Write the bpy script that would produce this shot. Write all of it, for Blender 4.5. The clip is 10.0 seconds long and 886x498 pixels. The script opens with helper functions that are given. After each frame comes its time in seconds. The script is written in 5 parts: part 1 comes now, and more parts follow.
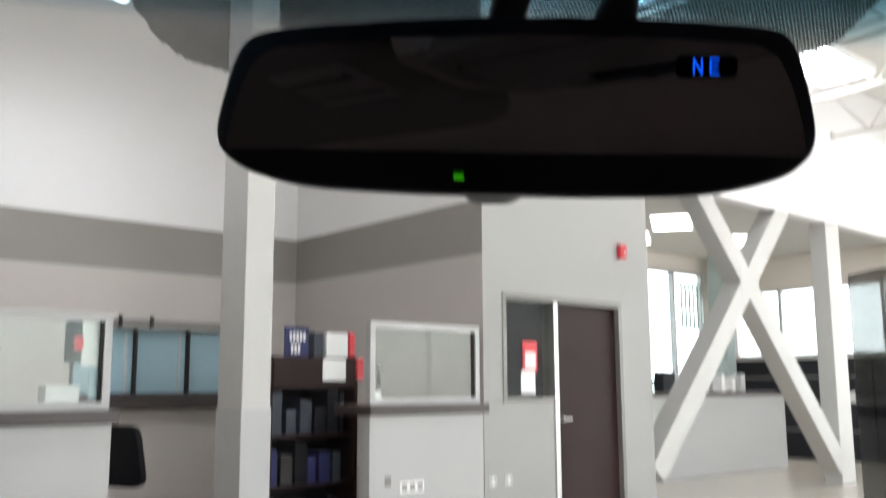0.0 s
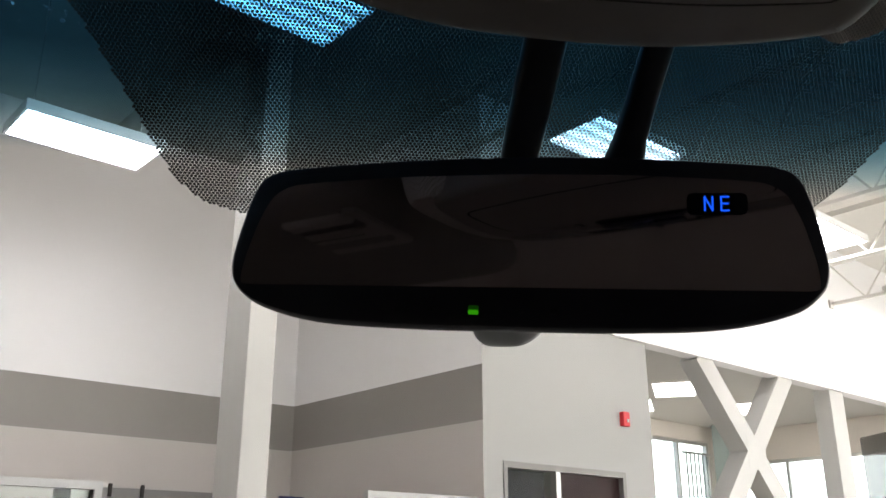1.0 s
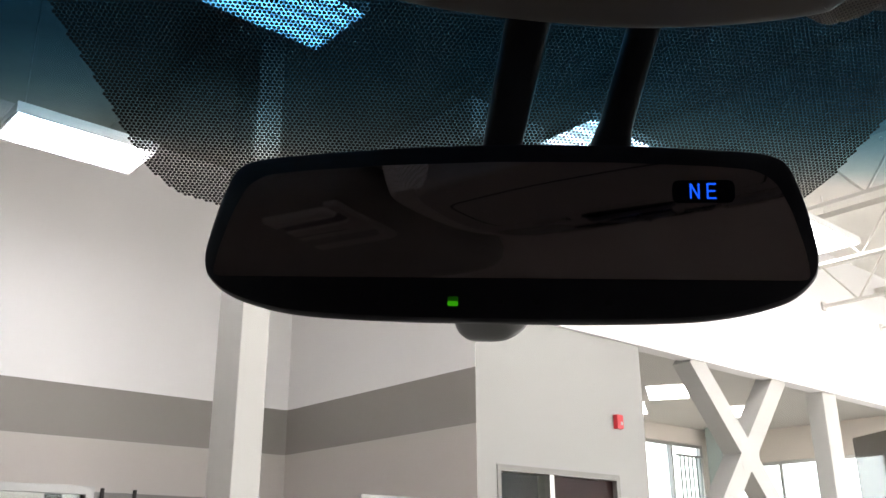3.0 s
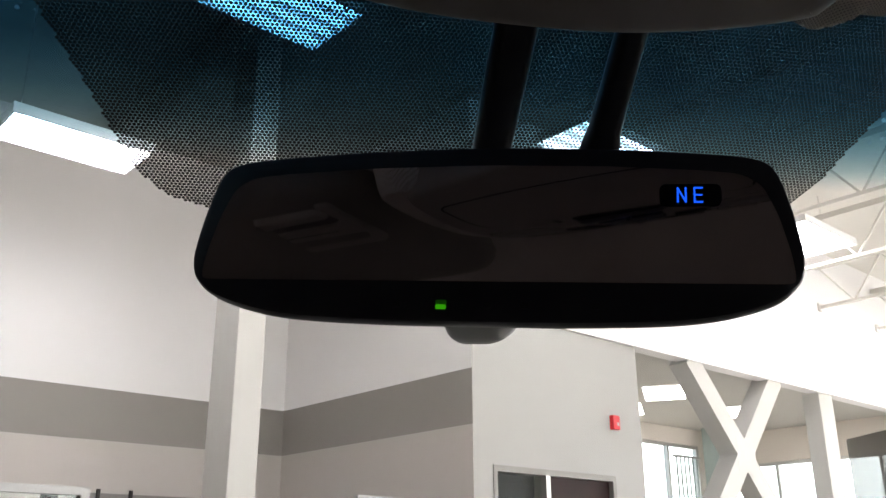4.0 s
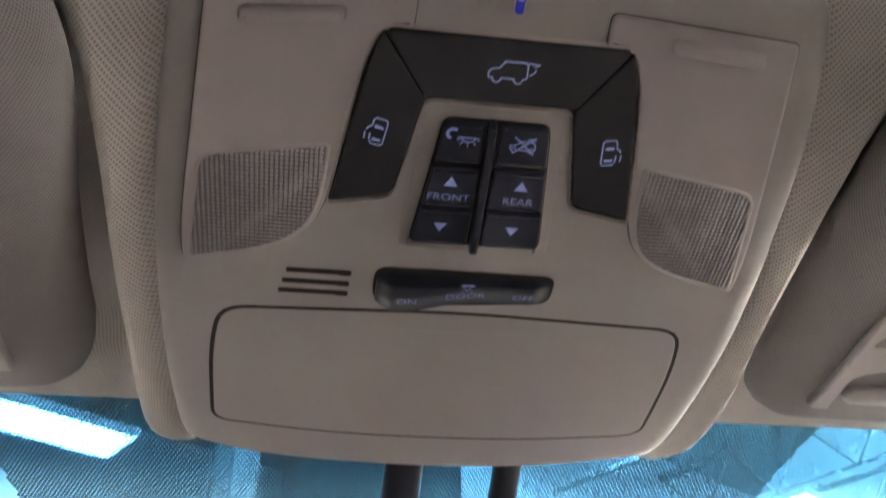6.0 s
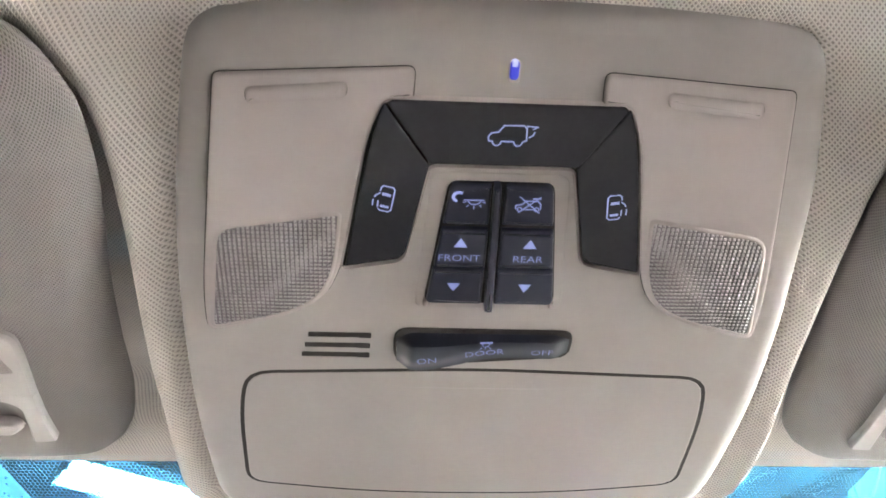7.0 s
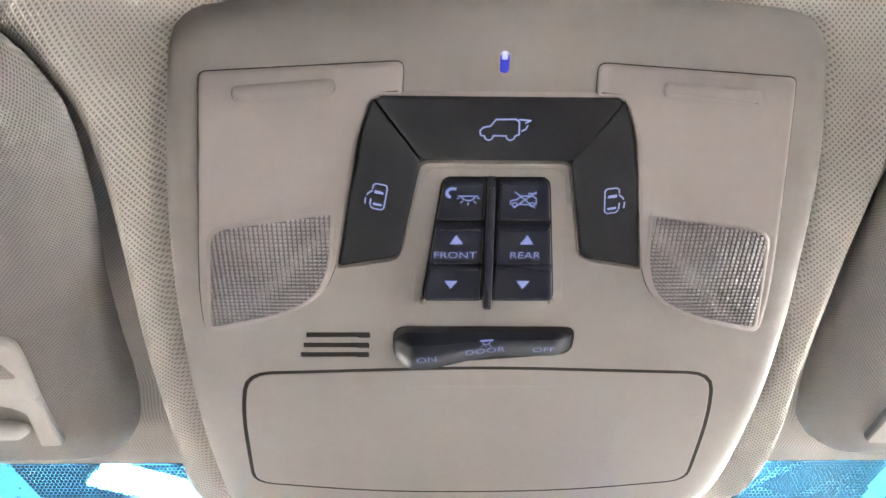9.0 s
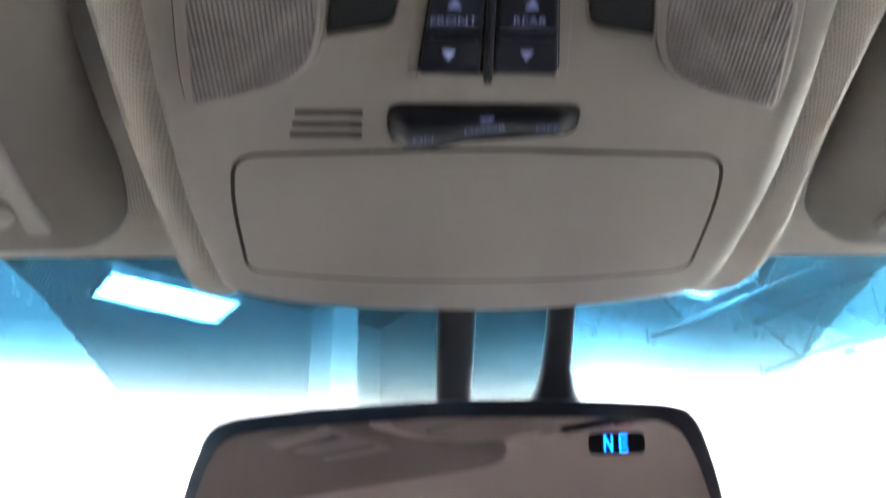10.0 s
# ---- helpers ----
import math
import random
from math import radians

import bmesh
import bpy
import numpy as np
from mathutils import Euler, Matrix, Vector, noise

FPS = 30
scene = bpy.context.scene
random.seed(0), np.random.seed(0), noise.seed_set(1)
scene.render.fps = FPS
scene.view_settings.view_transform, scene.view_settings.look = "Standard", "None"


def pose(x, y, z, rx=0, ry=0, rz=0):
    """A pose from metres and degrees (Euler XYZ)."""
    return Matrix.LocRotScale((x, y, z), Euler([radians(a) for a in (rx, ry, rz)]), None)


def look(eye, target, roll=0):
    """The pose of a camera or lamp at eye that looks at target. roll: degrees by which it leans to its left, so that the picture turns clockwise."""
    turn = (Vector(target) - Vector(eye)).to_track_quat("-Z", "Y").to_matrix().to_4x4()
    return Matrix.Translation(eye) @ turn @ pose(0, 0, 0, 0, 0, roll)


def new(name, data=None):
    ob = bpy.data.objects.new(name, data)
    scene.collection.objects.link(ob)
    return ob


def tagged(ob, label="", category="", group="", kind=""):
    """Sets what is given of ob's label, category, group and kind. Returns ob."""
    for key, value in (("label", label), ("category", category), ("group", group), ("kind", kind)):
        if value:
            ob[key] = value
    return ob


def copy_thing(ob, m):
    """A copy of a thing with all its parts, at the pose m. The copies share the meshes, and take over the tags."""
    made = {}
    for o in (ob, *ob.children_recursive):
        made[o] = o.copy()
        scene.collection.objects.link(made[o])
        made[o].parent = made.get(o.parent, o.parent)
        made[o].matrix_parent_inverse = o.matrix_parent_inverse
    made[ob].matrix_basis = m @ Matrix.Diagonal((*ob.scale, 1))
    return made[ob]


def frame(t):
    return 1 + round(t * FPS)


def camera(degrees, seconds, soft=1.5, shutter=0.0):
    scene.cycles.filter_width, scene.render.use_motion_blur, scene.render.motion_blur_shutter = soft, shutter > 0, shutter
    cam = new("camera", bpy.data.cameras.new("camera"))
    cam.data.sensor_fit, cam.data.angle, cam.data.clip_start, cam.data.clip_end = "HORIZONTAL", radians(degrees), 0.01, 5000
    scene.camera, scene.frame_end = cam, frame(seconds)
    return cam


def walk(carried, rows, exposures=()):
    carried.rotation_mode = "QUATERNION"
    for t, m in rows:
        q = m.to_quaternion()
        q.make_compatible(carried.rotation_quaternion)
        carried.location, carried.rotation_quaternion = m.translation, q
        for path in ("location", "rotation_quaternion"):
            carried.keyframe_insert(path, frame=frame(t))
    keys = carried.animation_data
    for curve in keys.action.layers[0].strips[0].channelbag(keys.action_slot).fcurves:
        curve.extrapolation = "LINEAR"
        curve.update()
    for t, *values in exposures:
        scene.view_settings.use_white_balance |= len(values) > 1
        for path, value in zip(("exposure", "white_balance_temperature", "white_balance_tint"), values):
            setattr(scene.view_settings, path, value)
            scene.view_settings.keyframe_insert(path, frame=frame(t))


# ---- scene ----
cam = camera(52.11, 10.0, 1.5, 0.55)
PATH = [
    (0, look((-0.0872, -0.3767, 1.2876), (0.0433, 0.6029, 1.4401), -0.28)),
    (0.5, look((-0.0946, -0.3757, 1.2822), (0.0315, 0.5680, 1.5880), -0.04)),
    (1, look((-0.0928, -0.3705, 1.2751), (0.0328, 0.5651, 1.6051), -0.06)),
    (1.5, look((-0.0992, -0.3527, 1.2671), (0.0282, 0.5820, 1.5987), -0.23)),
    (2, look((-0.0865, -0.3467, 1.2673), (0.0425, 0.5875, 1.6000), -0.33)),
    (2.5, look((-0.0858, -0.3570, 1.2727), (0.0447, 0.5768, 1.6059), -0.34)),
    (4, look((-0.0813, -0.3603, 1.2742), (0.0542, 0.5724, 1.6085), -0.34)),
    (4.5, look((-0.0769, -0.3789, 1.2836), (0.0598, 0.5518, 1.6226), -0.37)),
    (5, look((-0.0627, -0.4211, 1.2998), (0.0742, 0.4945, 1.6779), -0.45)),
    (5.5, look((-0.0506, -0.4432, 1.3102), (0.0844, 0.4250, 1.7877), -1.41)),
    (6, look((-0.0451, -0.4427, 1.3080), (0.0820, 0.3510, 1.9029), -1.70)),
    (6.2, look((-0.0421, -0.4424, 1.3046), (0.0752, 0.3364, 1.9208), -1.72)),
    (7.3, look((-0.0268, -0.4542, 1.3110), (0.0133, 0.3171, 1.9463), -1.43)),
    (7.5, look((-0.0240, -0.4542, 1.3125), (0.0077, 0.3170, 1.9483), -1.37)),
    (8, look((-0.0263, -0.4479, 1.3108), (0.0044, 0.3233, 1.9466), -1.30)),
    (8.5, look((-0.0269, -0.4535, 1.3131), (0.0064, 0.3202, 1.9458), -1.40)),
    (9, look((-0.0230, -0.4496, 1.3108), (0.0109, 0.3252, 1.9420), -1.38)),
    (9.4, look((-0.0227, -0.4448, 1.3119), (0.0117, 0.3542, 1.9123), -1.36)),
    (9.5, look((-0.0239, -0.4405, 1.3104), (0.0105, 0.3701, 1.8950), -1.35)),
    (9.9, look((-0.0222, -0.4316, 1.3120), (0.0134, 0.4387, 1.8034), -1.27)),
    (10, look((-0.0221, -0.4288, 1.3099), (0.0135, 0.4561, 1.7745), -1.25)),
]

# ---- light ----
EXPOSURE = [
    (0.0, 0.7, 6500, 14.5), (0.4, 0.45, 6550, 15), (0.8, 0.55, 6700, 16), (1.0, 0.65, 6800, 16.5), (1.5, 0.8, 6780, 17.5), (4.4, 0.8, 6780, 17.5), (5.0, 0.7, 6750, 18), (5.5, 2.2, 6800, 20.5), (5.8, 3.6, 6900, 20.5), (6.2, 5.0, 6850, 19.5),
    (7.3, 5.8, 6500, 14.5), (9.4, 5.8, 6500, 14.5), (9.7, 5.4, 6450, 13.5), (10.0, 4.6, 6400, 12.5),
]
walk(cam, PATH, EXPOSURE)

world = bpy.data.worlds.new("world")
scene.world = world
world.use_nodes = True
sky = world.node_tree.nodes.new("ShaderNodeTexSky")
sky.sky_type, sky.sun_disc = "NISHITA", False
sky.sun_elevation, sky.sun_rotation = radians(40), radians(60)
world.node_tree.links.new(sky.outputs[0], world.node_tree.nodes["Background"].inputs[0])
world.node_tree.nodes["Background"].inputs[1].default_value = 0.15
sun = new("sun", bpy.data.lights.new("sun", "SUN"))
sun.data.energy, sun.data.angle, sun.data.color = 4.0, radians(0.5), (1, 0.95, 0.88)
sun.matrix_world = look((0, 0, 30), (12, -22, 0))
TUBE_POWER = 16.3
FRONT_FILL_POWER = 440.0
SIDE_FILL_POWER = 270.0


# ---- materials ----
def nodes_of(name):
    m = bpy.data.materials.new(name)
    m.use_nodes = True
    return m, m.node_tree.nodes, m.node_tree.links, m.node_tree.nodes["Principled BSDF"]


def paint(name, color, rough=0.5, metal=0.0, vary=0.06, scale=6.0, bump=0.0, bump_scale=300.0, spec=0.5, coat=0.0):
    """A surface with uneven tone at two scales and fine relief."""
    m, n, l, b = nodes_of(name)
    tex = n.new("ShaderNodeTexCoord")
    big, fine = n.new("ShaderNodeTexNoise"), n.new("ShaderNodeTexNoise")
    big.inputs["Scale"].default_value, fine.inputs["Scale"].default_value = scale, scale * 14
    big.inputs["Detail"].default_value = 4
    add = n.new("ShaderNodeMath")
    add.operation = "ADD"
    ramp = n.new("ShaderNodeValToRGB")
    lo, hi = [max(0, c * (1 - vary)) for c in color], [min(1, c * (1 + vary)) for c in color]
    ramp.color_ramp.elements[0].color, ramp.color_ramp.elements[1].color = (*lo, 1), (*hi, 1)
    ramp.color_ramp.elements[0].position, ramp.color_ramp.elements[1].position = 0.3, 0.7
    half = n.new("ShaderNodeMath")
    half.operation, half.inputs[1].default_value = "MULTIPLY", 0.5
    l.new(tex.outputs["Object"], big.inputs["Vector"])
    l.new(tex.outputs["Object"], fine.inputs["Vector"])
    l.new(big.outputs["Fac"], add.inputs[0])
    l.new(fine.outputs["Fac"], add.inputs[1])
    l.new(add.outputs[0], half.inputs[0])
    l.new(half.outputs[0], ramp.inputs[0])
    l.new(ramp.outputs[0], b.inputs["Base Color"])
    b.inputs["Roughness"].default_value, b.inputs["Metallic"].default_value = rough, metal
    b.inputs["Specular IOR Level"].default_value, b.inputs["Coat Weight"].default_value = spec, coat
    if bump:
        grain, bp = n.new("ShaderNodeTexNoise"), n.new("ShaderNodeBump")
        grain.inputs["Scale"].default_value = bump_scale
        bp.inputs["Strength"].default_value, bp.inputs["Distance"].default_value = bump, 1.0 / bump_scale
        l.new(tex.outputs["Object"], grain.inputs["Vector"])
        l.new(grain.outputs["Fac"], bp.inputs["Height"])
        l.new(bp.outputs[0], b.inputs["Normal"])
    return m


def glow(name, color, strength):
    m, n, l, b = nodes_of(name)
    b.inputs["Base Color"].default_value = (*[c * 0.3 for c in color], 1)
    b.inputs["Emission Color"].default_value, b.inputs["Emission Strength"].default_value = (*color, 1), strength
    return m


def fabric(name, dark, light, fold, pitch=0.00113):
    """Knitted roof cloth: a tight diamond grid of pits, a little uneven."""
    m, n, l, b = nodes_of(name)
    tex = n.new("ShaderNodeTexCoord")
    mp = n.new("ShaderNodeMapping")
    mp.inputs["Rotation"].default_value, mp.inputs["Scale"].default_value = (0, 0, radians(45)), (1.0, 0.84, 1.0)
    # follow the cloth where it turns down at the sides
    sep, mag, drop, cmb = n.new("ShaderNodeSeparateXYZ"), n.new("ShaderNodeMath"), n.new("ShaderNodeMath"), n.new("ShaderNodeCombineXYZ")
    mag.operation, drop.operation, drop.inputs[1].default_value = "ABSOLUTE", "MULTIPLY_ADD", fold
    l.new(tex.outputs["Object"], sep.inputs[0])
    l.new(sep.outputs["X"], mag.inputs[0])
    l.new(sep.outputs["Z"], drop.inputs[0])
    l.new(mag.outputs[0], drop.inputs[2])
    l.new(drop.outputs[0], cmb.inputs["X"])
    l.new(sep.outputs["Y"], cmb.inputs["Y"])
    l.new(cmb.outputs[0], mp.inputs["Vector"])
    waves = []
    for axis in ("X", "Y"):
        w = n.new("ShaderNodeTexWave")
        w.wave_type, w.bands_direction = "BANDS", axis
        w.inputs["Scale"].default_value = 2 * math.pi / pitch / 20
        w.inputs["Distortion"].default_value, w.inputs["Detail"].default_value = 1.2, 1.0
        w.inputs["Detail Scale"].default_value = 0.6
        l.new(mp.outputs[0], w.inputs["Vector"])
        waves.append(w)
    mul = n.new("ShaderNodeMath")
    mul.operation = "MAXIMUM"
    l.new(waves[0].outputs["Fac"], mul.inputs[0])
    l.new(waves[1].outputs["Fac"], mul.inputs[1])
    soft = n.new("ShaderNodeTexNoise")
    soft.inputs["Scale"].default_value, soft.inputs["Detail"].default_value = 60, 5
    l.new(tex.outputs["Object"], soft.inputs["Vector"])
    mixf = n.new("ShaderNodeMath")
    mixf.operation, mixf.inputs[1].default_value = "MULTIPLY_ADD", 0.35
    l.new(soft.outputs["Fac"], mixf.inputs[0])
    l.new(mul.outputs[0], mixf.inputs[2])
    ramp = n.new("ShaderNodeValToRGB")
    ramp.color_ramp.elements[0].color, ramp.color_ramp.elements[1].color = (*dark, 1), (*light, 1)
    ramp.color_ramp.elements[0].position, ramp.color_ramp.elements[1].position = 0.35, 0.95
    l.new(mixf.outputs[0], ramp.inputs[0])
    l.new(ramp.outputs[0], b.inputs["Base Color"])
    bp = n.new("ShaderNodeBump")
    bp.inputs["Strength"].default_value, bp.inputs["Distance"].default_value = 0.5, 0.0005
    l.new(mul.outputs[0], bp.inputs["Height"])
    l.new(bp.outputs[0], b.inputs["Normal"])
    b.inputs["Roughness"].default_value, b.inputs["Specular IOR Level"].default_value = 0.95, 0.15
    b.inputs["Sheen Weight"].default_value = 0.15
    return m


def thin_glass(name, gloss=0.05, tint=(0.95, 0.98, 0.97), band=None):
    """A thin pane: clear, with a little mirror gloss; band: (y from, y to, colour), a shade band across the top of a windscreen."""
    m, n, l, b = nodes_of(name)
    n.remove(b)
    clear, shine, mix = n.new("ShaderNodeBsdfTransparent"), n.new("ShaderNodeBsdfGlossy"), n.new("ShaderNodeMixShader")
    shine.inputs["Roughness"].default_value = 0.02
    clear.inputs["Color"].default_value = (*tint, 1)
    mix.inputs[0].default_value = gloss
    l.new(clear.outputs[0], mix.inputs[1])
    l.new(shine.outputs[0], mix.inputs[2])
    l.new(mix.outputs[0], n["Material Output"].inputs[0])
    if band:
        tex, sep, rng = n.new("ShaderNodeTexCoord"), n.new("ShaderNodeSeparateXYZ"), n.new("ShaderNodeMapRange")
        rng.interpolation_type = "LINEAR"
        rng.inputs["From Min"].default_value, rng.inputs["From Max"].default_value = band[0], band[1]
        # the dye thickens evenly, so each step multiplies
        two = n.new("ShaderNodeValToRGB")
        stops = two.color_ramp.elements
        stops[0].color, stops[1].color = (*tint, 1), (*band[2], 1)
        for k in range(1, 5):
            stops.new(k / 5).color = (*[a ** (1 - k / 5) * c ** (k / 5) for a, c in zip(tint, band[2])], 1)
        l.new(tex.outputs["Object"], sep.inputs[0])
        sq, arc = n.new("ShaderNodeMath"), n.new("ShaderNodeMath")
        sq.operation, arc.operation, arc.inputs[1].default_value = "POWER", "MULTIPLY_ADD", 0.12
        sq.inputs[1].default_value = 2
        away = n.new("ShaderNodeMath")
        away.operation = "ABSOLUTE"
        l.new(sep.outputs["X"], away.inputs[0])
        l.new(away.outputs[0], sq.inputs[0])
        l.new(sq.outputs[0], arc.inputs[0])
        l.new(sep.outputs["Y"], arc.inputs[2])
        l.new(arc.outputs[0], rng.inputs["Value"])
        l.new(rng.outputs[0], two.inputs[0])
        l.new(two.outputs[0], clear.inputs["Color"])
    return m


def water(name, veil):
    """Clear water with a share of white scattering added to brighten it like glints."""
    m, n, l, b = nodes_of(name)
    b.inputs["Transmission Weight"].default_value, b.inputs["IOR"].default_value = 1.0, 1.33
    b.inputs["Roughness"].default_value, b.inputs["Base Color"].default_value = 0.0, (1, 1, 1, 1)
    fog, mix = n.new("ShaderNodeBsdfTranslucent"), n.new("ShaderNodeMixShader")
    fog.inputs["Color"].default_value = (0.97, 0.97, 0.97, 1)
    mix.inputs[0].default_value = veil
    l.new(b.outputs[0], mix.inputs[1])
    l.new(fog.outputs[0], mix.inputs[2])
    l.new(mix.outputs[0], n["Material Output"].inputs[0])
    return m


M_TRIM = paint("beige console plastic", (0.318, 0.290, 0.276), 0.5, vary=0.03, scale=25, bump=0.12, bump_scale=2600)
M_LENS = paint("satin translucent lens plastic", (0.39, 0.346, 0.334), 0.24, vary=0.02, scale=30, coat=0.35)
M_RIB = paint("prismatic clear lens", (0.40, 0.37, 0.375), 0.22, vary=0.25, scale=90, metal=0.1)
M_RIB_BACK = paint("rib backing toned dark for shade", (0.150, 0.137, 0.142), 0.5, vary=0.25, scale=90)
M_PIANO = paint("dark bronze gloss button", (0.017, 0.017, 0.021), 0.27, vary=0.1, scale=40, bump=0.05, bump_scale=2500)
M_ROCKER = paint("blue black switch plastic", (0.014, 0.0155, 0.025), 0.3, vary=0.1, scale=40)
M_BUTTON = paint("black button plastic", (0.014, 0.016, 0.033), 0.36, vary=0.1, scale=60, bump=0.08, bump_scale=2500)
M_RECESS = paint("shadowed grey plastic", (0.16, 0.145, 0.135), 0.8)
M_SEAM = paint("dark seam", (0.02, 0.017, 0.015), 0.8)
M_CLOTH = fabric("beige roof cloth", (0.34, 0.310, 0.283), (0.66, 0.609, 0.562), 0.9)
# same kind of cloth, its shade put into a much darker colour
M_VISOR = fabric("beige visor cloth toned down for shade", (0.115, 0.104, 0.096), (0.245, 0.223, 0.207), -0.9, 0.00100)
M_BLACK = paint("black mirror plastic", (0.032, 0.030, 0.044), 0.42, vary=0.1, scale=50, bump=0.1, bump_scale=1800)
M_STALK = paint("black stalk plastic", (0.022, 0.022, 0.029), 0.35, vary=0.1, scale=50)
M_MIRROR = paint("dark dimming mirror", (0.64, 0.56, 0.60), 0.035, vary=0.0, metal=1.0)
M_DISPLAY = paint("display window", (0.004, 0.004, 0.012), 0.15)
M_FRIT = paint("black ceramic dots", (0.006, 0.006, 0.007), 0.6)
M_SHIELD = thin_glass("windscreen glass", 0.03, (0.93, 0.95, 0.94), (0.061, 0.003, (0.0145, 0.077, 0.140)))
# over half white scattering, standing in for lamp glints in the drops
M_DROP = water("rain water", 0.55)
M_ICON = glow("blue white backlight", (0.42, 0.50, 1.0), 0.0080)
M_NE = glow("blue segment light", (0.002, 0.10, 1.0), 0.75)
M_GREEN = glow("green indicator light", (0.06, 1.0, 0.01), 0.16)
M_GREEN_DIM = glow("dim green indicator light", (0.06, 1.0, 0.01), 0.012)
M_BLUE = glow("blue lamp", (0.03, 0.05, 0.9), 0.0055)
M_BLUE_HOT = glow("blue lamp core", (0.55, 0.6, 1.0), 0.016)
M_DASH = paint("dark dashboard plastic", (0.03, 0.028, 0.026), 0.7, bump=0.2, bump_scale=900)
M_PANEL = paint("beige cabin panel", (0.30, 0.26, 0.22), 0.7, bump=0.1, bump_scale=900)
M_CARPET = paint("grey carpet", (0.10, 0.09, 0.085), 0.95, bump=0.5, bump_scale=500)

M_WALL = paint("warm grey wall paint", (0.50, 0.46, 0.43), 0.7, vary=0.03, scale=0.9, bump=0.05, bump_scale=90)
M_BAND = paint("taupe stripe paint", (0.27, 0.25, 0.23), 0.7, vary=0.03, scale=0.9, bump=0.05, bump_scale=90)
M_UPPER = paint("white wall paint", (0.79, 0.775, 0.77), 0.7, vary=0.03, scale=0.7, bump=0.05, bump_scale=90)
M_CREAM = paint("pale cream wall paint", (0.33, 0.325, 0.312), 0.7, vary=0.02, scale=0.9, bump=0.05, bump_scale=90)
M_WHITE = paint("white gloss paint", (0.41, 0.405, 0.395), 0.4, vary=0.03, scale=2)
M_STEEL = paint("pale grey steel paint", (0.47, 0.46, 0.435), 0.5, vary=0.04, scale=3)
M_FLOOR = paint("beige polished tile", (0.46, 0.42, 0.36), 0.22, vary=0.08, scale=1.4)
M_CEIL = paint("white steel deck", (0.62, 0.60, 0.56), 0.7, vary=0.06, scale=0.8)
M_LOUNGE_CEIL = paint("acoustic ceiling tile", (0.5, 0.49, 0.46), 0.9, vary=0.05, scale=3, bump=0.3, bump_scale=120)
M_LEDGE = paint("dark brown ledge", (0.045, 0.032, 0.03), 0.4, vary=0.15, scale=8)
M_WOOD = paint("dark mahogany wood", (0.024, 0.010, 0.010), 0.5, vary=0.3, scale=3, spec=0.15)
M_METAL = paint("grey door frame paint", (0.20, 0.19, 0.18), 0.4, vary=0.05)
M_ALU = paint("brushed aluminium", (0.55, 0.54, 0.52), 0.35, metal=0.8)
M_PANE = thin_glass("window pane", 0.03)
M_BLIND = paint("pale blue blind", (0.32, 0.46, 0.52), 0.8, vary=0.05, scale=2)
M_SHADE_WALL = paint("wall paint darkened for shade", (0.10, 0.11, 0.12), 0.8)
M_RED = paint("red plastic", (0.55, 0.02, 0.03), 0.4)
M_CHAIR = paint("black chair mesh", (0.008, 0.008, 0.010), 0.8, spec=0.1, bump=0.3, bump_scale=300)
M_NAVY = paint("navy printed card", (0.025, 0.028, 0.10), 0.6, spec=0.3)
M_SLATE = paint("slate grey card", (0.034, 0.042, 0.056), 0.6, vary=0.3, scale=14)
M_PAPER = paint("white paper", (0.75, 0.74, 0.72), 0.7)
M_CABINET = paint("black cabinet laminate", (0.010, 0.010, 0.013), 0.6, vary=0.2, scale=4, spec=0.2)
M_BEIGE = paint("beige wall paint", (0.70, 0.645, 0.585), 0.8, vary=0.03)
M_TEAL = paint("grey green column paint", (0.30, 0.36, 0.34), 0.6)
M_TUBE = glow("fluorescent tube", (0.93, 0.97, 1.0), TUBE_POWER)
M_TROFFER = glow("ceiling light panel", (1.0, 0.98, 0.94), 6.0)
M_REFLECT = paint("white enamel reflector", (0.85, 0.85, 0.85), 0.25)
M_BRIGHT = glow("glowing hazy distance", (0.92, 0.97, 1.0), 2.6)
M_CONCRETE = paint("pale concrete ground", (0.5, 0.48, 0.45), 0.9, vary=0.1, scale=0.5)
M_FOLIAGE = paint("green hedge leaves", (0.05, 0.10, 0.04), 0.9, vary=0.5, scale=8)


# ---- building helpers ----
def finish(bm, name, material, smooth=False):
    bmesh.ops.recalc_face_normals(bm, faces=bm.faces)
    me = bpy.data.meshes.new(name)
    bm.to_mesh(me)
    bm.free()
    for mat in material if isinstance(material, (list, tuple)) else (material,):
        me.materials.append(mat)
    if smooth:
        me.shade_smooth()
        me.set_sharp_from_angle(angle=radians(40))
    return me


def part(name, bm, material, parent, label="", smooth=False):
    ob = new(name, finish(bm, name, material, smooth))
    ob.parent = parent
    return tagged(ob, label)


def thing(name, label, category, m=None, group="", kind=""):
    ob = new(name)
    ob.empty_display_size = 0.05
    if m is not None:
        ob.matrix_world = m
    return tagged(ob, label, category, group, kind)


def solid(name, bm, material, label, category="", kind="", m=None, smooth=False, group=""):
    ob = new(name, finish(bm, name, material, smooth))
    if m is not None:
        ob.matrix_world = m
    return tagged(ob, label, category, group, kind)


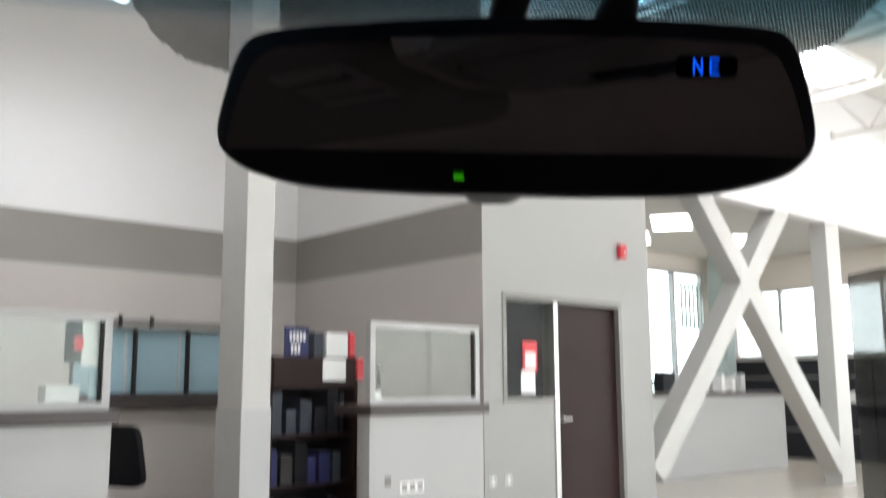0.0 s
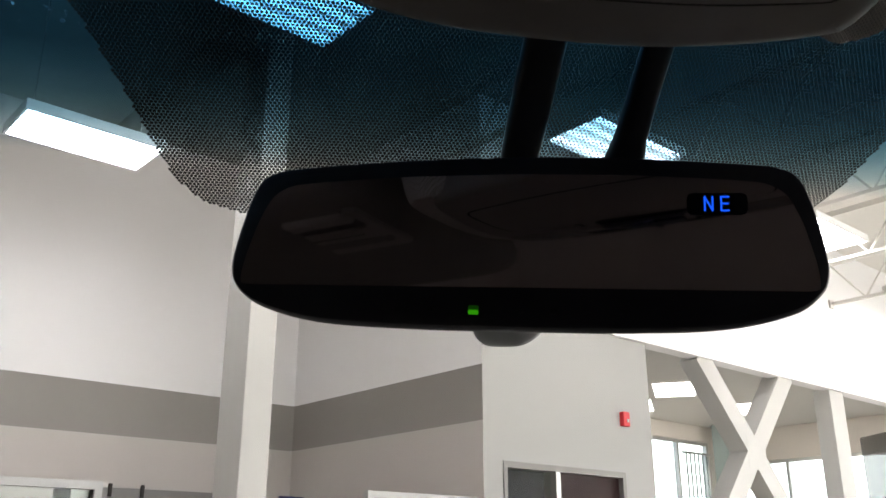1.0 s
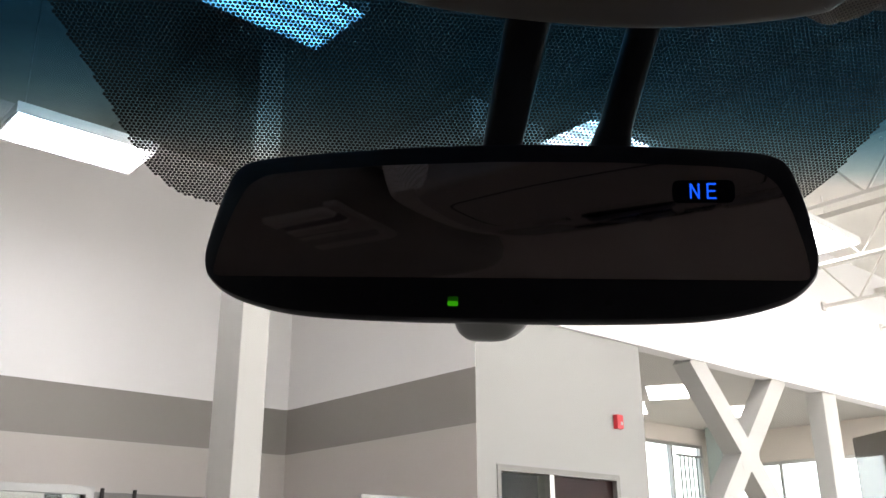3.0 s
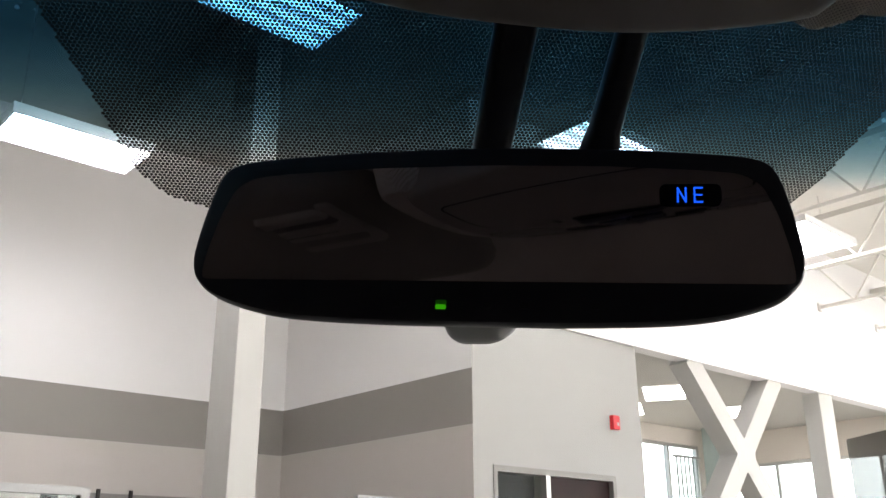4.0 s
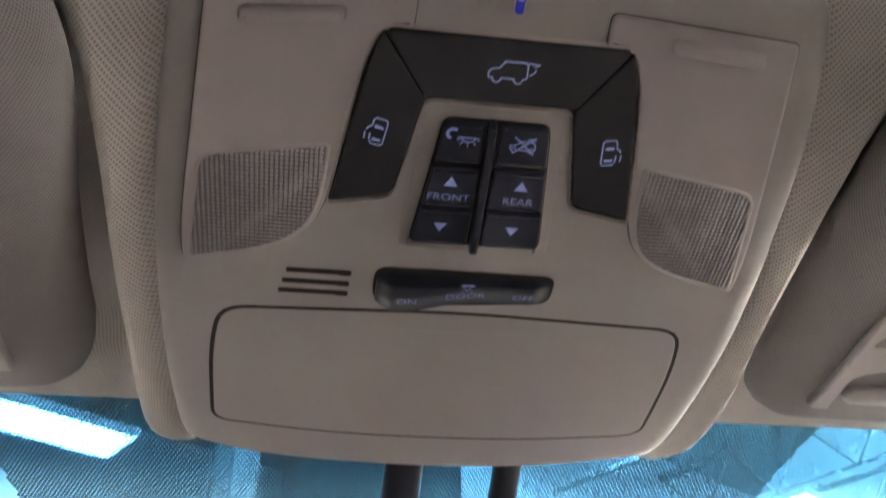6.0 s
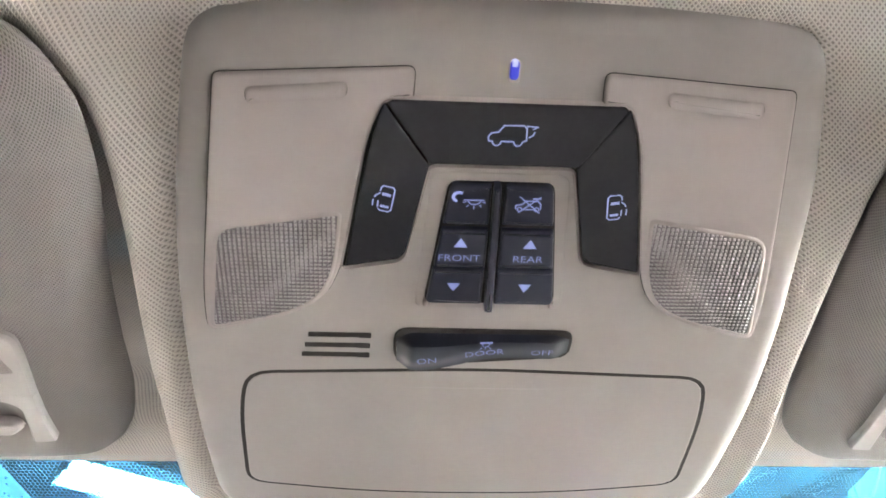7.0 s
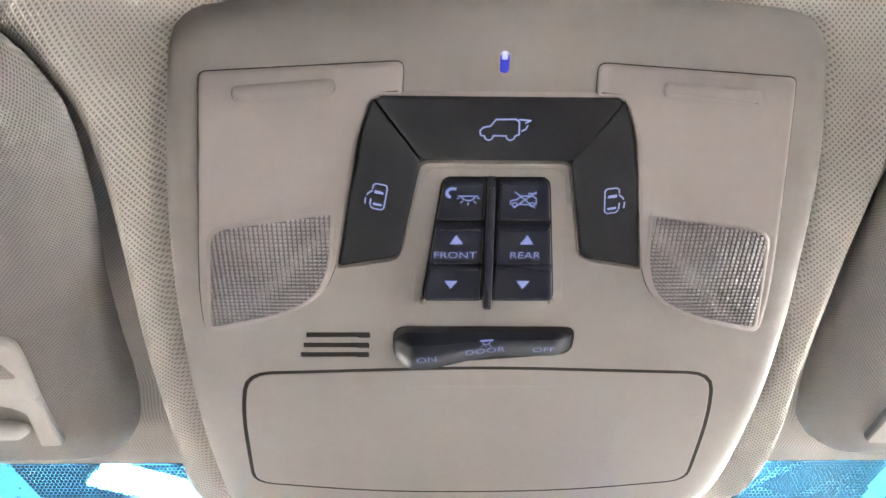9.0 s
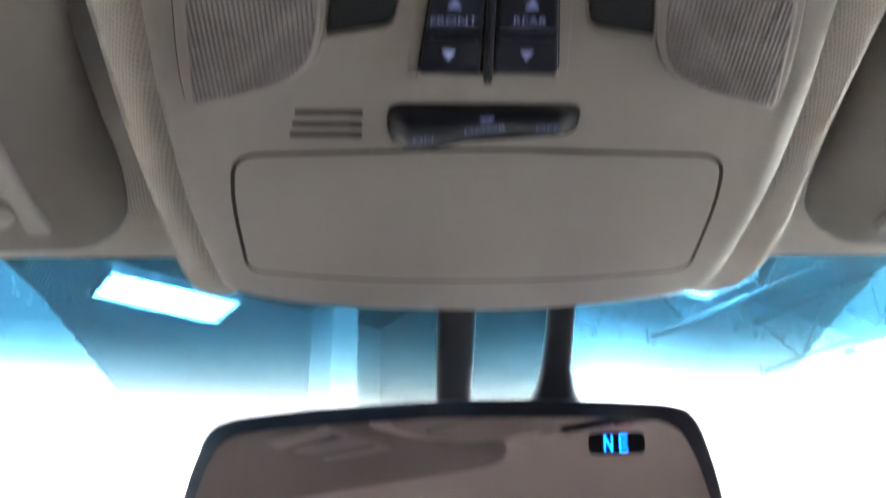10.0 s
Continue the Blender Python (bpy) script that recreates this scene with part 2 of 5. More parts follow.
def box(bm, x0, x1, y0, y1, z0, z1, bevel=0.0, mat=0):
    r = bmesh.ops.create_cube(bm, size=1, matrix=Matrix.Translation(((x0 + x1) / 2, (y0 + y1) / 2, (z0 + z1) / 2)) @ Matrix.Diagonal((abs(x1 - x0), abs(y1 - y0), abs(z1 - z0), 1)))
    faces = {f for v in r["verts"] for f in v.link_faces}
    for f in faces:
        f.material_index = mat
    if bevel:
        edges = list({e for f in faces for e in f.edges})
        bmesh.ops.bevel(bm, geom=edges, offset=bevel, segments=2, affect="EDGES", profile=0.5)
    return bm


def boxes(*rows, bevel=0.0):
    bm = bmesh.new()
    for row in rows:
        box(bm, *row, bevel=bevel)
    return bm


def bar(bm, a, b, w, d, up=(0, 0, 1)):
    """A square bar from a to b, w wide and d deep (along up)."""
    a, b = Vector(a), Vector(b)
    t = (b - a).normalized()
    s = t.cross(Vector(up)).normalized()
    n = s.cross(t)
    vs = [bm.verts.new(p + s * (i * w / 2) + n * (j * d / 2)) for p in (a, b) for i, j in ((-1, -1), (1, -1), (1, 1), (-1, 1))]
    for q in ((0, 1, 2, 3), (7, 6, 5, 4), (0, 4, 5, 1), (1, 5, 6, 2), (2, 6, 7, 3), (3, 7, 4, 0)):
        bm.faces.new([vs[k] for k in q])
    return bm


def smooth_loop(points, steps=6):
    """A closed Catmull-Rom curve through points."""
    out, n = [], len(points)
    for i in range(n):
        p0, p1, p2, p3 = (Vector(points[(i + k) % n]) for k in (-1, 0, 1, 2))
        for s in range(steps):
            t = s / steps
            out.append(0.5 * ((2 * p1) + (p2 - p0) * t + (2 * p0 - 5 * p1 + 4 * p2 - p3) * t * t + (3 * p1 - p0 - 3 * p2 + p3) * t ** 3))
    return [(p.x, p.y) for p in out]


def rounded(points, radius, steps=4):
    """A polygon with every corner rounded; radius: one number or one for each corner."""
    out, n = [], len(points)
    for i in range(n):
        r = radius[i] if isinstance(radius, (list, tuple)) else radius
        p, a, b = Vector(points[i]), Vector(points[i - 1]), Vector(points[(i + 1) % n])
        if r <= 0:
            out.append(tuple(p))
            continue
        u, v = (a - p), (b - p)
        ra, rb = min(r, u.length * 0.48), min(r, v.length * 0.48)
        s, e = p + u.normalized() * ra, p + v.normalized() * rb
        for k in range(steps + 1):
            t = k / steps
            q = s * (1 - t) ** 2 + p * 2 * t * (1 - t) + e * t * t
            out.append((q.x, q.y))
    return out


def area2(poly):
    return sum(poly[i - 1][0] * poly[i][1] - poly[i][0] * poly[i - 1][1] for i in range(len(poly)))


def grow(poly, d):
    """The polygon moved outwards by d (inwards where d is negative)."""
    sign = 1 if area2(poly) > 0 else -1
    out, n = [], len(poly)
    for i in range(n):
        p, a, b = Vector(poly[i]), Vector(poly[i - 1]), Vector(poly[(i + 1) % n])
        u, v = (p - a), (b - p)
        u = u.normalized() if u.length > 1e-9 else v.normalized()
        v = v.normalized() if v.length > 1e-9 else u
        nu, nv = Vector((u.y, -u.x)) * sign, Vector((v.y, -v.x)) * sign
        m = nu + nv
        m = nu if m.length < 1e-6 else m / max(0.35, m.length_squared / 2)
        q = p + m * d
        out.append((q.x, q.y))
    return out


def flip(poly):
    return [(-x, y) for x, y in reversed(poly)]


def layers(rings, cap_last=True, cap_first=False):
    """A skin through rings of equal length: [(polygon, height), ...]."""
    bm = bmesh.new()
    rows = [[bm.verts.new((x, y, h)) for x, y in poly] for poly, h in rings]
    for r0, r1 in zip(rows, rows[1:]):
        for i in range(len(r0)):
            bm.faces.new((r0[i - 1], r0[i], r1[i], r1[i - 1]))
    if cap_last:
        bm.faces.new(rows[-1])
    if cap_first:
        bm.faces.new(rows[0][::-1])
    return bm


def inside(poly, x, y):
    hit = False
    for i in range(len(poly)):
        (x0, y0), (x1, y1) = poly[i - 1], poly[i]
        if (y0 > y) != (y1 > y) and x < (x1 - x0) * (y - y0) / (y1 - y0) + x0:
            hit = not hit
    return hit


def lettering(text, size):
    """Flat letters as a bmesh, centred, in the built-in font."""
    curve = bpy.data.curves.new("letters", "FONT")
    curve.body, curve.size, curve.align_x, curve.align_y = text, size, "CENTER", "CENTER"
    curve.resolution_u, curve.offset = 3, -0.00003
    ob = new("letters", curve)
    bpy.context.view_layer.update()
    me = bpy.data.meshes.new_from_object(ob.evaluated_get(bpy.context.evaluated_depsgraph_get()))
    bm = bmesh.new()
    bm.from_mesh(me)
    bpy.data.objects.remove(ob)
    bpy.data.curves.remove(curve)
    bpy.data.meshes.remove(me)
    bm.transform(Matrix.Diagonal((1.06, 0.92, 1, 1)))
    return bm


def stroke(bm, points, w, closed=False):
    """A flat line of width w through points of a plane."""
    pts = list(points) + ([points[0]] if closed else [])
    for a, b in zip(pts, pts[1:]):
        a, b = Vector(a), Vector(b)
        t = (b - a).normalized() * w / 2
        s = Vector((-t.y, t.x))
        a, b = a - t * 0.6, b + t * 0.6
        bm.faces.new([bm.verts.new((p.x, p.y, 0)) for p in (a - s, b - s, b + s, a + s)])
    return bm


def patch(bm, points):
    bm.faces.new([bm.verts.new((x, y, 0)) for x, y in points])
    return bm


# ---- the car's roof and windscreen ----
def cz(y):
    """Height of the console's underside."""
    s = -(y + 0.2)
    return 1.4768 + 0.2028 * s + 0.858 * s * s


def smoothstep(a, b, x):
    t = min(1, max(0, (x - a) / (b - a)))
    return t * t * (3 - 2 * t)


CONSOLE_RIGHT = [(0.0000, -0.3068), (0.0367, -0.3064), (0.0560, -0.3052), (0.0740, -0.3037), (0.0815, -0.3022), (0.0858, -0.3001), (0.0887, -0.2965), (0.0902, -0.2920), (0.0929, -0.2794), (0.0948, -0.2688), (0.0969, -0.2542), (0.0990, -0.2268), (0.1003, -0.2115), (0.1010, -0.1972), (0.1018, -0.1787), (0.1019, -0.1593), (0.1014, -0.1354), (0.1006, -0.1130), (0.0985, -0.0995), (0.0925, -0.0925), (0.0658, -0.0825), (0.0317, -0.0754), (0.0000, -0.0742)]
CONSOLE_LEFT = [(-0.0405, -0.0768), (-0.0720, -0.0836), (-0.0930, -0.0938), (-0.0982, -0.1030), (-0.0994, -0.1249), (-0.1002, -0.1490), (-0.1003, -0.1697), (-0.1000, -0.1878), (-0.0994, -0.2056), (-0.0985, -0.2224), (-0.0973, -0.2383), (-0.0953, -0.2572), (-0.0929, -0.2734), (-0.0906, -0.2875), (-0.0893, -0.2937), (-0.0868, -0.2982), (-0.0820, -0.3016), (-0.0760, -0.3029), (-0.0611, -0.3047)]
CONSOLE = smooth_loop(CONSOLE_RIGHT + CONSOLE_LEFT, 5)


SLOPE = 0.5


# the lining stands proud round the console, as far as the pockets of the visors
PLATEAU_RIGHT = [(0.20, -0.34), (0.16, -0.308), (0.1385, -0.300), (0.130, -0.2935), (0.1230, -0.282), (0.1195, -0.2663), (0.1172, -0.238), (0.1165, -0.205), (0.1172, -0.175), (0.1202, -0.145), (0.1212, -0.122), (0.1198, -0.099), (0.1140, -0.087), (0.1000, -0.081), (0.070, -0.092)]
PLATEAU_LEFT = [(0.0, -0.087), (-0.070, -0.092), (-0.0970, -0.083), (-0.1090, -0.087), (-0.1142, -0.098), (-0.1150, -0.120), (-0.1146, -0.145), (-0.1148, -0.185), (-0.1140, -0.2164), (-0.1138, -0.2329), (-0.1140, -0.2523), (-0.1162, -0.2708), (-0.1205, -0.2824), (-0.1279, -0.2935), (-0.1365, -0.3001), (-0.16, -0.308), (-0.20, -0.34)]
PLATEAU = smooth_loop(PLATEAU_RIGHT + PLATEAU_LEFT, 4)


def outside(poly, x, y):
    """Distance of many points from a closed outline, negative within it."""
    best, hit = np.full(x.shape, 9.0), np.zeros(x.shape, bool)
    for k in range(len(poly)):
        (ax, ay), (bx, by) = poly[k - 1], poly[k]
        dx, dy = bx - ax, by - ay
        t = np.clip(((x - ax) * dx + (y - ay) * dy) / max(1e-12, dx * dx + dy * dy), 0, 1)
        best = np.minimum(best, np.hypot(ax + t * dx - x, ay + t * dy - y))
        if ay != by:
            hit ^= ((ay > y) != (by > y)) & (x < dx * (y - ay) / dy + ax)
    return np.where(hit, -best, best)


def ease(a, b, x):
    t = np.clip((x - a) / (b - a), 0, 1)
    return t * t * (3 - 2 * t)


def liner_z(x, y):
    """The roof lining: level, drawn down round the console and to the windscreen."""
    base = 1.5165 + 0.004 * ease(0.3, 0.6, -y) - 0.16 * np.maximum(0, np.abs(x) - 0.45) ** 2
    base = base - 0.0065 * ease(-0.062, -0.041, y)
    edge, rim = outside(PLATEAU, x, y), outside(CONSOLE, x, y)
    yc = np.clip(y, -0.325, -0.092)
    s = -(yc + 0.2)
    low = 1.4768 + 0.2028 * s + 0.858 * s * s + 0.0060
    low = low - 0.0030 * ease(-0.020, 0.0, edge) + 0.0016 * np.clip(1 - rim / 0.004, 0, 1)
    low = np.minimum(low, base)
    base = base + 0.018 * ease(0.004, 0.012, edge) * ease(-0.075, -0.040, -edge) * ease(0.060, 0.090, -y) * ease(-0.325, -0.305, y)
    return low + (base - low) * ease(-0.0045, 0.0110, edge)


bm = bmesh.new()
xs = [-0.85 + 0.05 * i for i in range(12)] + [-0.26 + 0.01 * i for i in range(10)] + [-0.164 + 0.002 * i for i in range(165)] + [0.17 + 0.01 * i for i in range(10)] + [0.30 + 0.05 * i for i in range(12)]
front = -0.0400
ys = [-2.9 + 0.2 * i for i in range(12)] + [-0.6 + 0.04 * i for i in range(6)] + [-0.38 + 0.0025 * i for i in range(135)] + [front]
gx, gy = np.meshgrid(np.array(xs), np.array(ys))
heights = liner_z(gx, gy)
rows = [[bm.verts.new((x, y, heights[j, i])) for i, x in enumerate(xs)] for j, y in enumerate(ys)]
rows.append([bm.verts.new((x, front + 0.0015, heights[-1, i] + 0.0015)) for i, x in enumerate(xs)])
rows.append([bm.verts.new((x, front - 0.006, 1.5235)) for x in xs])
for a, b in zip(rows, rows[1:]):
    for i in range(len(xs) - 1):
        bm.faces.new((a[i], a[i + 1], b[i + 1], b[i]))
solid("headliner", bm, M_CLOTH, "beige knitted cloth roof lining of the car", "headliner", "structure", smooth=True)

# the outer roof above the lining
solid("car_roof", boxes((-0.86, 0.86, -2.95, -0.05, 1.56, 1.58)), M_PANEL, "outer roof panel of the car", "car roof", "structure")


def glass_z(y):
    return 1.4995 - SLOPE * (y + 0.01)


bm = bmesh.new()
gy = [-0.075 + 0.03 * i for i in range(6)] + [0.12 + 0.12 * i for i in range(8)]
rows = [[bm.verts.new((x, y, glass_z(y))) for x in (-0.78, -0.5, -0.25, 0, 0.25, 0.5, 0.78)] for y in gy]
for a, b in zip(rows, rows[1:]):
    for i in range(6):
        bm.faces.new((a[i], a[i + 1], b[i + 1], b[i]))
solid("windshield", bm, M_SHIELD, "raked clear windscreen with a blue shade band along its top", "windshield", "structure")

# black ceramic dots behind the mirror mount
FRIT = rounded([(-0.238, -0.07), (0.238, -0.07), (0.2040, -0.012), (0.1890, 0.027), (0.1815, 0.050), (0.1710, 0.066), (0.1580, 0.077), (0.1380, 0.0845), (0.118, 0.086), (-0.118, 0.086), (-0.1390, 0.0845), (-0.1580, 0.0790), (-0.1710, 0.0655), (-0.1790, 0.0480), (-0.1885, 0.0225), (-0.2030, -0.012)], 0.006)
bm = bmesh.new()
STEP = 0.00205
tilt = math.sqrt(1 + SLOPE * SLOPE)
hexa = [(math.cos(math.pi * k / 3 + 0.52), math.sin(math.pi * k / 3 + 0.52)) for k in range(6)]
for j in range(0, 100):
    y = -0.062 + j * STEP * 0.866 / tilt
    for i in range(-120, 121):
        x = (i + 0.5 * (j % 2)) * STEP
        if inside(FRIT, x, y):
            r = 0.00099
            bm.faces.new([bm.verts.new((x + a * r, y + b * r / tilt, glass_z(y + b * r / tilt) - 0.0012)) for a, b in hexa])
solid("frit_dots", bm, M_FRIT, "dense black ceramic dots printed on the windscreen", "frit dots", "stuff")

# rain drops outside, thickest along the top
bm = bmesh.new()
rnd = random.Random(7)
RINGS = [(1, 0.0), (0.97, 0.24), (0.88, 0.48), (0.71, 0.70), (0.5, 0.866), (0.25, 0.968)]
count = 0
while count < 850:
    x, y = rnd.uniform(-0.27, 0.34), rnd.uniform(-0.055, 0.045)
    # thick on the one side down to the shade's end, on the other only along the top
    reach = 0.012 + 0.11 * max(0, x - 0.06) if x > 0.05 else -0.016 - 0.04 * min(0, x + 0.05) if x < 0.0 else -0.016
    if y > reach or rnd.random() < 0.8 * smoothstep(-0.04, reach + 0.01, y) or (x < 0.05 and rnd.random() < 0.6):
        continue
    r = rnd.choice((0.0008, 0.0010, 0.0012, 0.0014)) * (0.7 if x < 0.05 else 1)
    place = Matrix.Translation((x, y, glass_z(y) + 0.0003)) @ Matrix.Rotation(math.atan(-SLOPE), 4, "X") @ Matrix.Rotation(rnd.uniform(0, 3), 4, "Z")
    wide, long, high = r * rnd.uniform(0.85, 1.2), r * rnd.uniform(0.85, 1.3), r * rnd.uniform(0.55, 0.8)
    rings = [[bm.verts.new(place @ Vector((wide * c * math.cos(k * math.pi / 6), long * c * math.sin(k * math.pi / 6), high * h))) for k in range(12)] for c, h in RINGS]
    crown = bm.verts.new(place @ Vector((0, 0, high)))
    for lower, upper in zip(rings, rings[1:]):
        for k in range(12):
            bm.faces.new((lower[k - 1], lower[k], upper[k], upper[k - 1]))
    for k in range(12):
        bm.faces.new((rings[-1][k - 1], rings[-1][k], crown))
    bm.faces.new(rings[0][::-1])
    count += 1
drops = solid("water_drops", bm, M_DROP, "small rain drops on the outside of the windscreen, whitened to read as glints", "water drops", "stuff")
drops.data.shade_smooth()
drops.data.set_sharp_from_angle(angle=radians(70))

# plain cabin round the camera
solid("car_hood", boxes((-0.85, 0.85, 1.10, 2.15, 0.80, 0.93), bevel=0.04), M_DASH, "dark bonnet of the car before the windscreen", "car hood", "structure")
solid("dashboard", boxes((-0.8, 0.8, 0.22, 1.15, 0.55, 0.93), bevel=0.03), M_DASH, "dark grey dashboard below the windscreen", "dashboard", "structure")
solid("car_floor", boxes((-0.8, 0.8, -2.9, 0.9, 0.38, 0.42)), M_CARPET, "grey carpeted cabin floor", "car floor", "structure")
for side, name in ((-1, "car_side_left"), (1, "car_side_right")):
    bm = bmesh.new()
    x0, x1 = side * 0.80, side * 0.86
    box(bm, x0, x1, -2.9, 1.1, 0.4, 0.96)
    box(bm, x0, x1, -2.9, -0.1, 1.482, 1.56)
    for y0, y1 in ((-2.9, -2.7), (-1.75, -1.6), (-0.75, -0.62)):
        box(bm, x0, x1, y0, y1, 0.96, 1.482)
    bar(bm, (side * 0.80, -0.12, 1.49), (side * 0.80, 1.05, 0.95), 0.07, 0.09)
    solid(name, bm, M_PANEL, "beige cabin side with window openings and pillars", "car side", "structure")
solid("car_rear", boxes((-0.8, 0.8, -2.95, -2.9, 0.4, 1.0), (-0.8, 0.8, -2.95, -2.9, 1.42, 1.56), (-0.8, -0.65, -2.95, -2.9, 1.0, 1.42), (0.65, 0.8, -2.95, -2.9, 1.0, 1.42)), M_PANEL, "beige cabin rear with a window opening", "car rear", "structure")

M_PRIVACY = thin_glass("dark privacy glass", 0.05, (0.10, 0.103, 0.102))
# front side panes are unseen; their tints steer light onto the lining
M_TINT = thin_glass("left glass darkened to hold back light", 0.05, (0.064, 0.066, 0.065))
M_OPEN = thin_glass("right glass dimmed to set the side light", 0.05, (0.485, 0.49, 0.485))
for side, name in ((-1, "car_glass_left"), (1, "car_glass_right")):
    g = thing(name, "unseen side windows of the car, tinted to balance the cabin light", "car window", Matrix.Identity(4), kind="structure")
    for y0, y1, mat in ((-2.70, -1.75, M_PRIVACY), (-1.60, -0.75, M_PRIVACY), (-0.62, 1.10, M_TINT if side < 0 else M_OPEN)):
        part("side_pane", boxes((side * 0.828, side * 0.832, y0, y1, 0.96, 1.482)), mat, g)
solid("car_glass_rear", boxes((-0.65, 0.65, -2.93, -2.925, 1.0, 1.42)), M_PRIVACY, "dark rear window of the car", "car window", "structure")

# ---- overhead console ----
console = thing("overhead_console", "beige plastic overhead console set into the cloth roof lining", "overhead console", Matrix.Translation((0.0008, 0, 0)))


def sink(bm, step=0.01):
    """Wraps a bmesh laid out flat, heights downwards in -z, onto the console's underside."""
    lo, hi = min(v.co.y for v in bm.verts), max(v.co.y for v in bm.verts)
    k = math.ceil((hi - lo) / step)
    for i in range(1, k):
        bmesh.ops.bisect_plane(bm, geom=bm.verts[:] + bm.edges[:] + bm.faces[:], plane_co=(0, lo + (hi - lo) * i / k, 0), plane_no=(0, 1, 0))
    for v in bm.verts:
        v.co.z += cz(v.co.y)
    return bm


def plate(poly, h0, h1, bevel=0.0008):
    """A slab with softened edges; h0 to h1 metres below the console's face."""
    b = min(bevel, abs(h1 - h0))
    rings = [(poly, -h0), (poly, -(h1 - b)), (grow(poly, -b * 0.3), -(h1 - b * 0.3)), (grow(poly, -b), -h1), (grow(poly, -b - 0.0005), -h1)]
    return sink(layers(rings))


def on_console(bm, x, y, h, turn=0.0):
    """Stands a flat bmesh (x right, y up as read from below) on the console at x, y."""
    dz = 0.2028 + 2 * 0.858 * -(y + 0.2)
    up = Vector((0, -1, dz)).normalized()
    right = Vector((1, 0, 0))
    out = right.cross(up)
    m = Matrix((right, up, out)).transposed().to_4x4()
    m.translation = Vector((x, y, cz(y))) + out * h
    bm.transform(m @ Matrix.Rotation(radians(turn), 4, "Z"))
    return bm


body = layers([(CONSOLE, 0.05), (CONSOLE, 0.0052), (grow(CONSOLE, -0.0003), 0.0034), (grow(CONSOLE, -0.0010), 0.0019), (grow(CONSOLE, -0.0021), 0.0009), (grow(CONSOLE, -0.0038), 0.0003), (grow(CONSOLE, -0.0066), 0.0), (grow(CONSOLE, -0.0095), 0.0)], False)
# its face in narrow bands across
FACE_LINE = grow(CONSOLE, -0.0090)
rear, fore = min(p[1] for p in FACE_LINE) + 0.0004, max(p[1] for p in FACE_LINE) - 0.0004
bands = []
for k in range(57):
    y = rear + (fore - rear) * (0.5 - 0.5 * math.cos(math.pi * k / 56))
    cuts = [x0 + (x1 - x0) * (y - y0) / (y1 - y0) for (x0, y0), (x1, y1) in zip(FACE_LINE, FACE_LINE[1:] + FACE_LINE[:1]) if (y0 - y) * (y1 - y) < 0]
    a, c = min(cuts), max(cuts)
    bands.append([body.verts.new((a + (c - a) * i / 8, y, -0.00003)) for i in range(9)])
for r0, r1 in zip(bands, bands[1:]):
    for i in range(8):
        body.faces.new((r0[i], r0[i + 1], r1[i + 1], r1[i]))
part("console_body", sink(body, 0.004), M_TRIM, console, smooth=True)

LENS = rounded([(-0.0812, -0.2899), (-0.0262, -0.2933), (-0.0266, -0.2848), (-0.0343, -0.2840), (-0.0394, -0.2728), (-0.0470, -0.2296), (-0.0520, -0.2176), (-0.0654, -0.2092), (-0.0908, -0.2022), (-0.0904, -0.2190)], [0.002, 0.0025, 0.0008, 0.001, 0.002, 0.006, 0.010, 0.010, 0.005, 0.01])
DIFF = rounded([(-0.0838, -0.2430), (-0.0476, -0.2490), (-0.0495, -0.2290), (-0.0548, -0.2174), (-0.0673, -0.2108), (-0.0884, -0.2056)], [0.005, 0.001, 0.008, 0.008, 0.006, 0.002])
PRESS = rounded([(-0.0728, -0.2868), (-0.0446, -0.2892), (-0.0448, -0.2848), (-0.0728, -0.2824)], 0.0020)


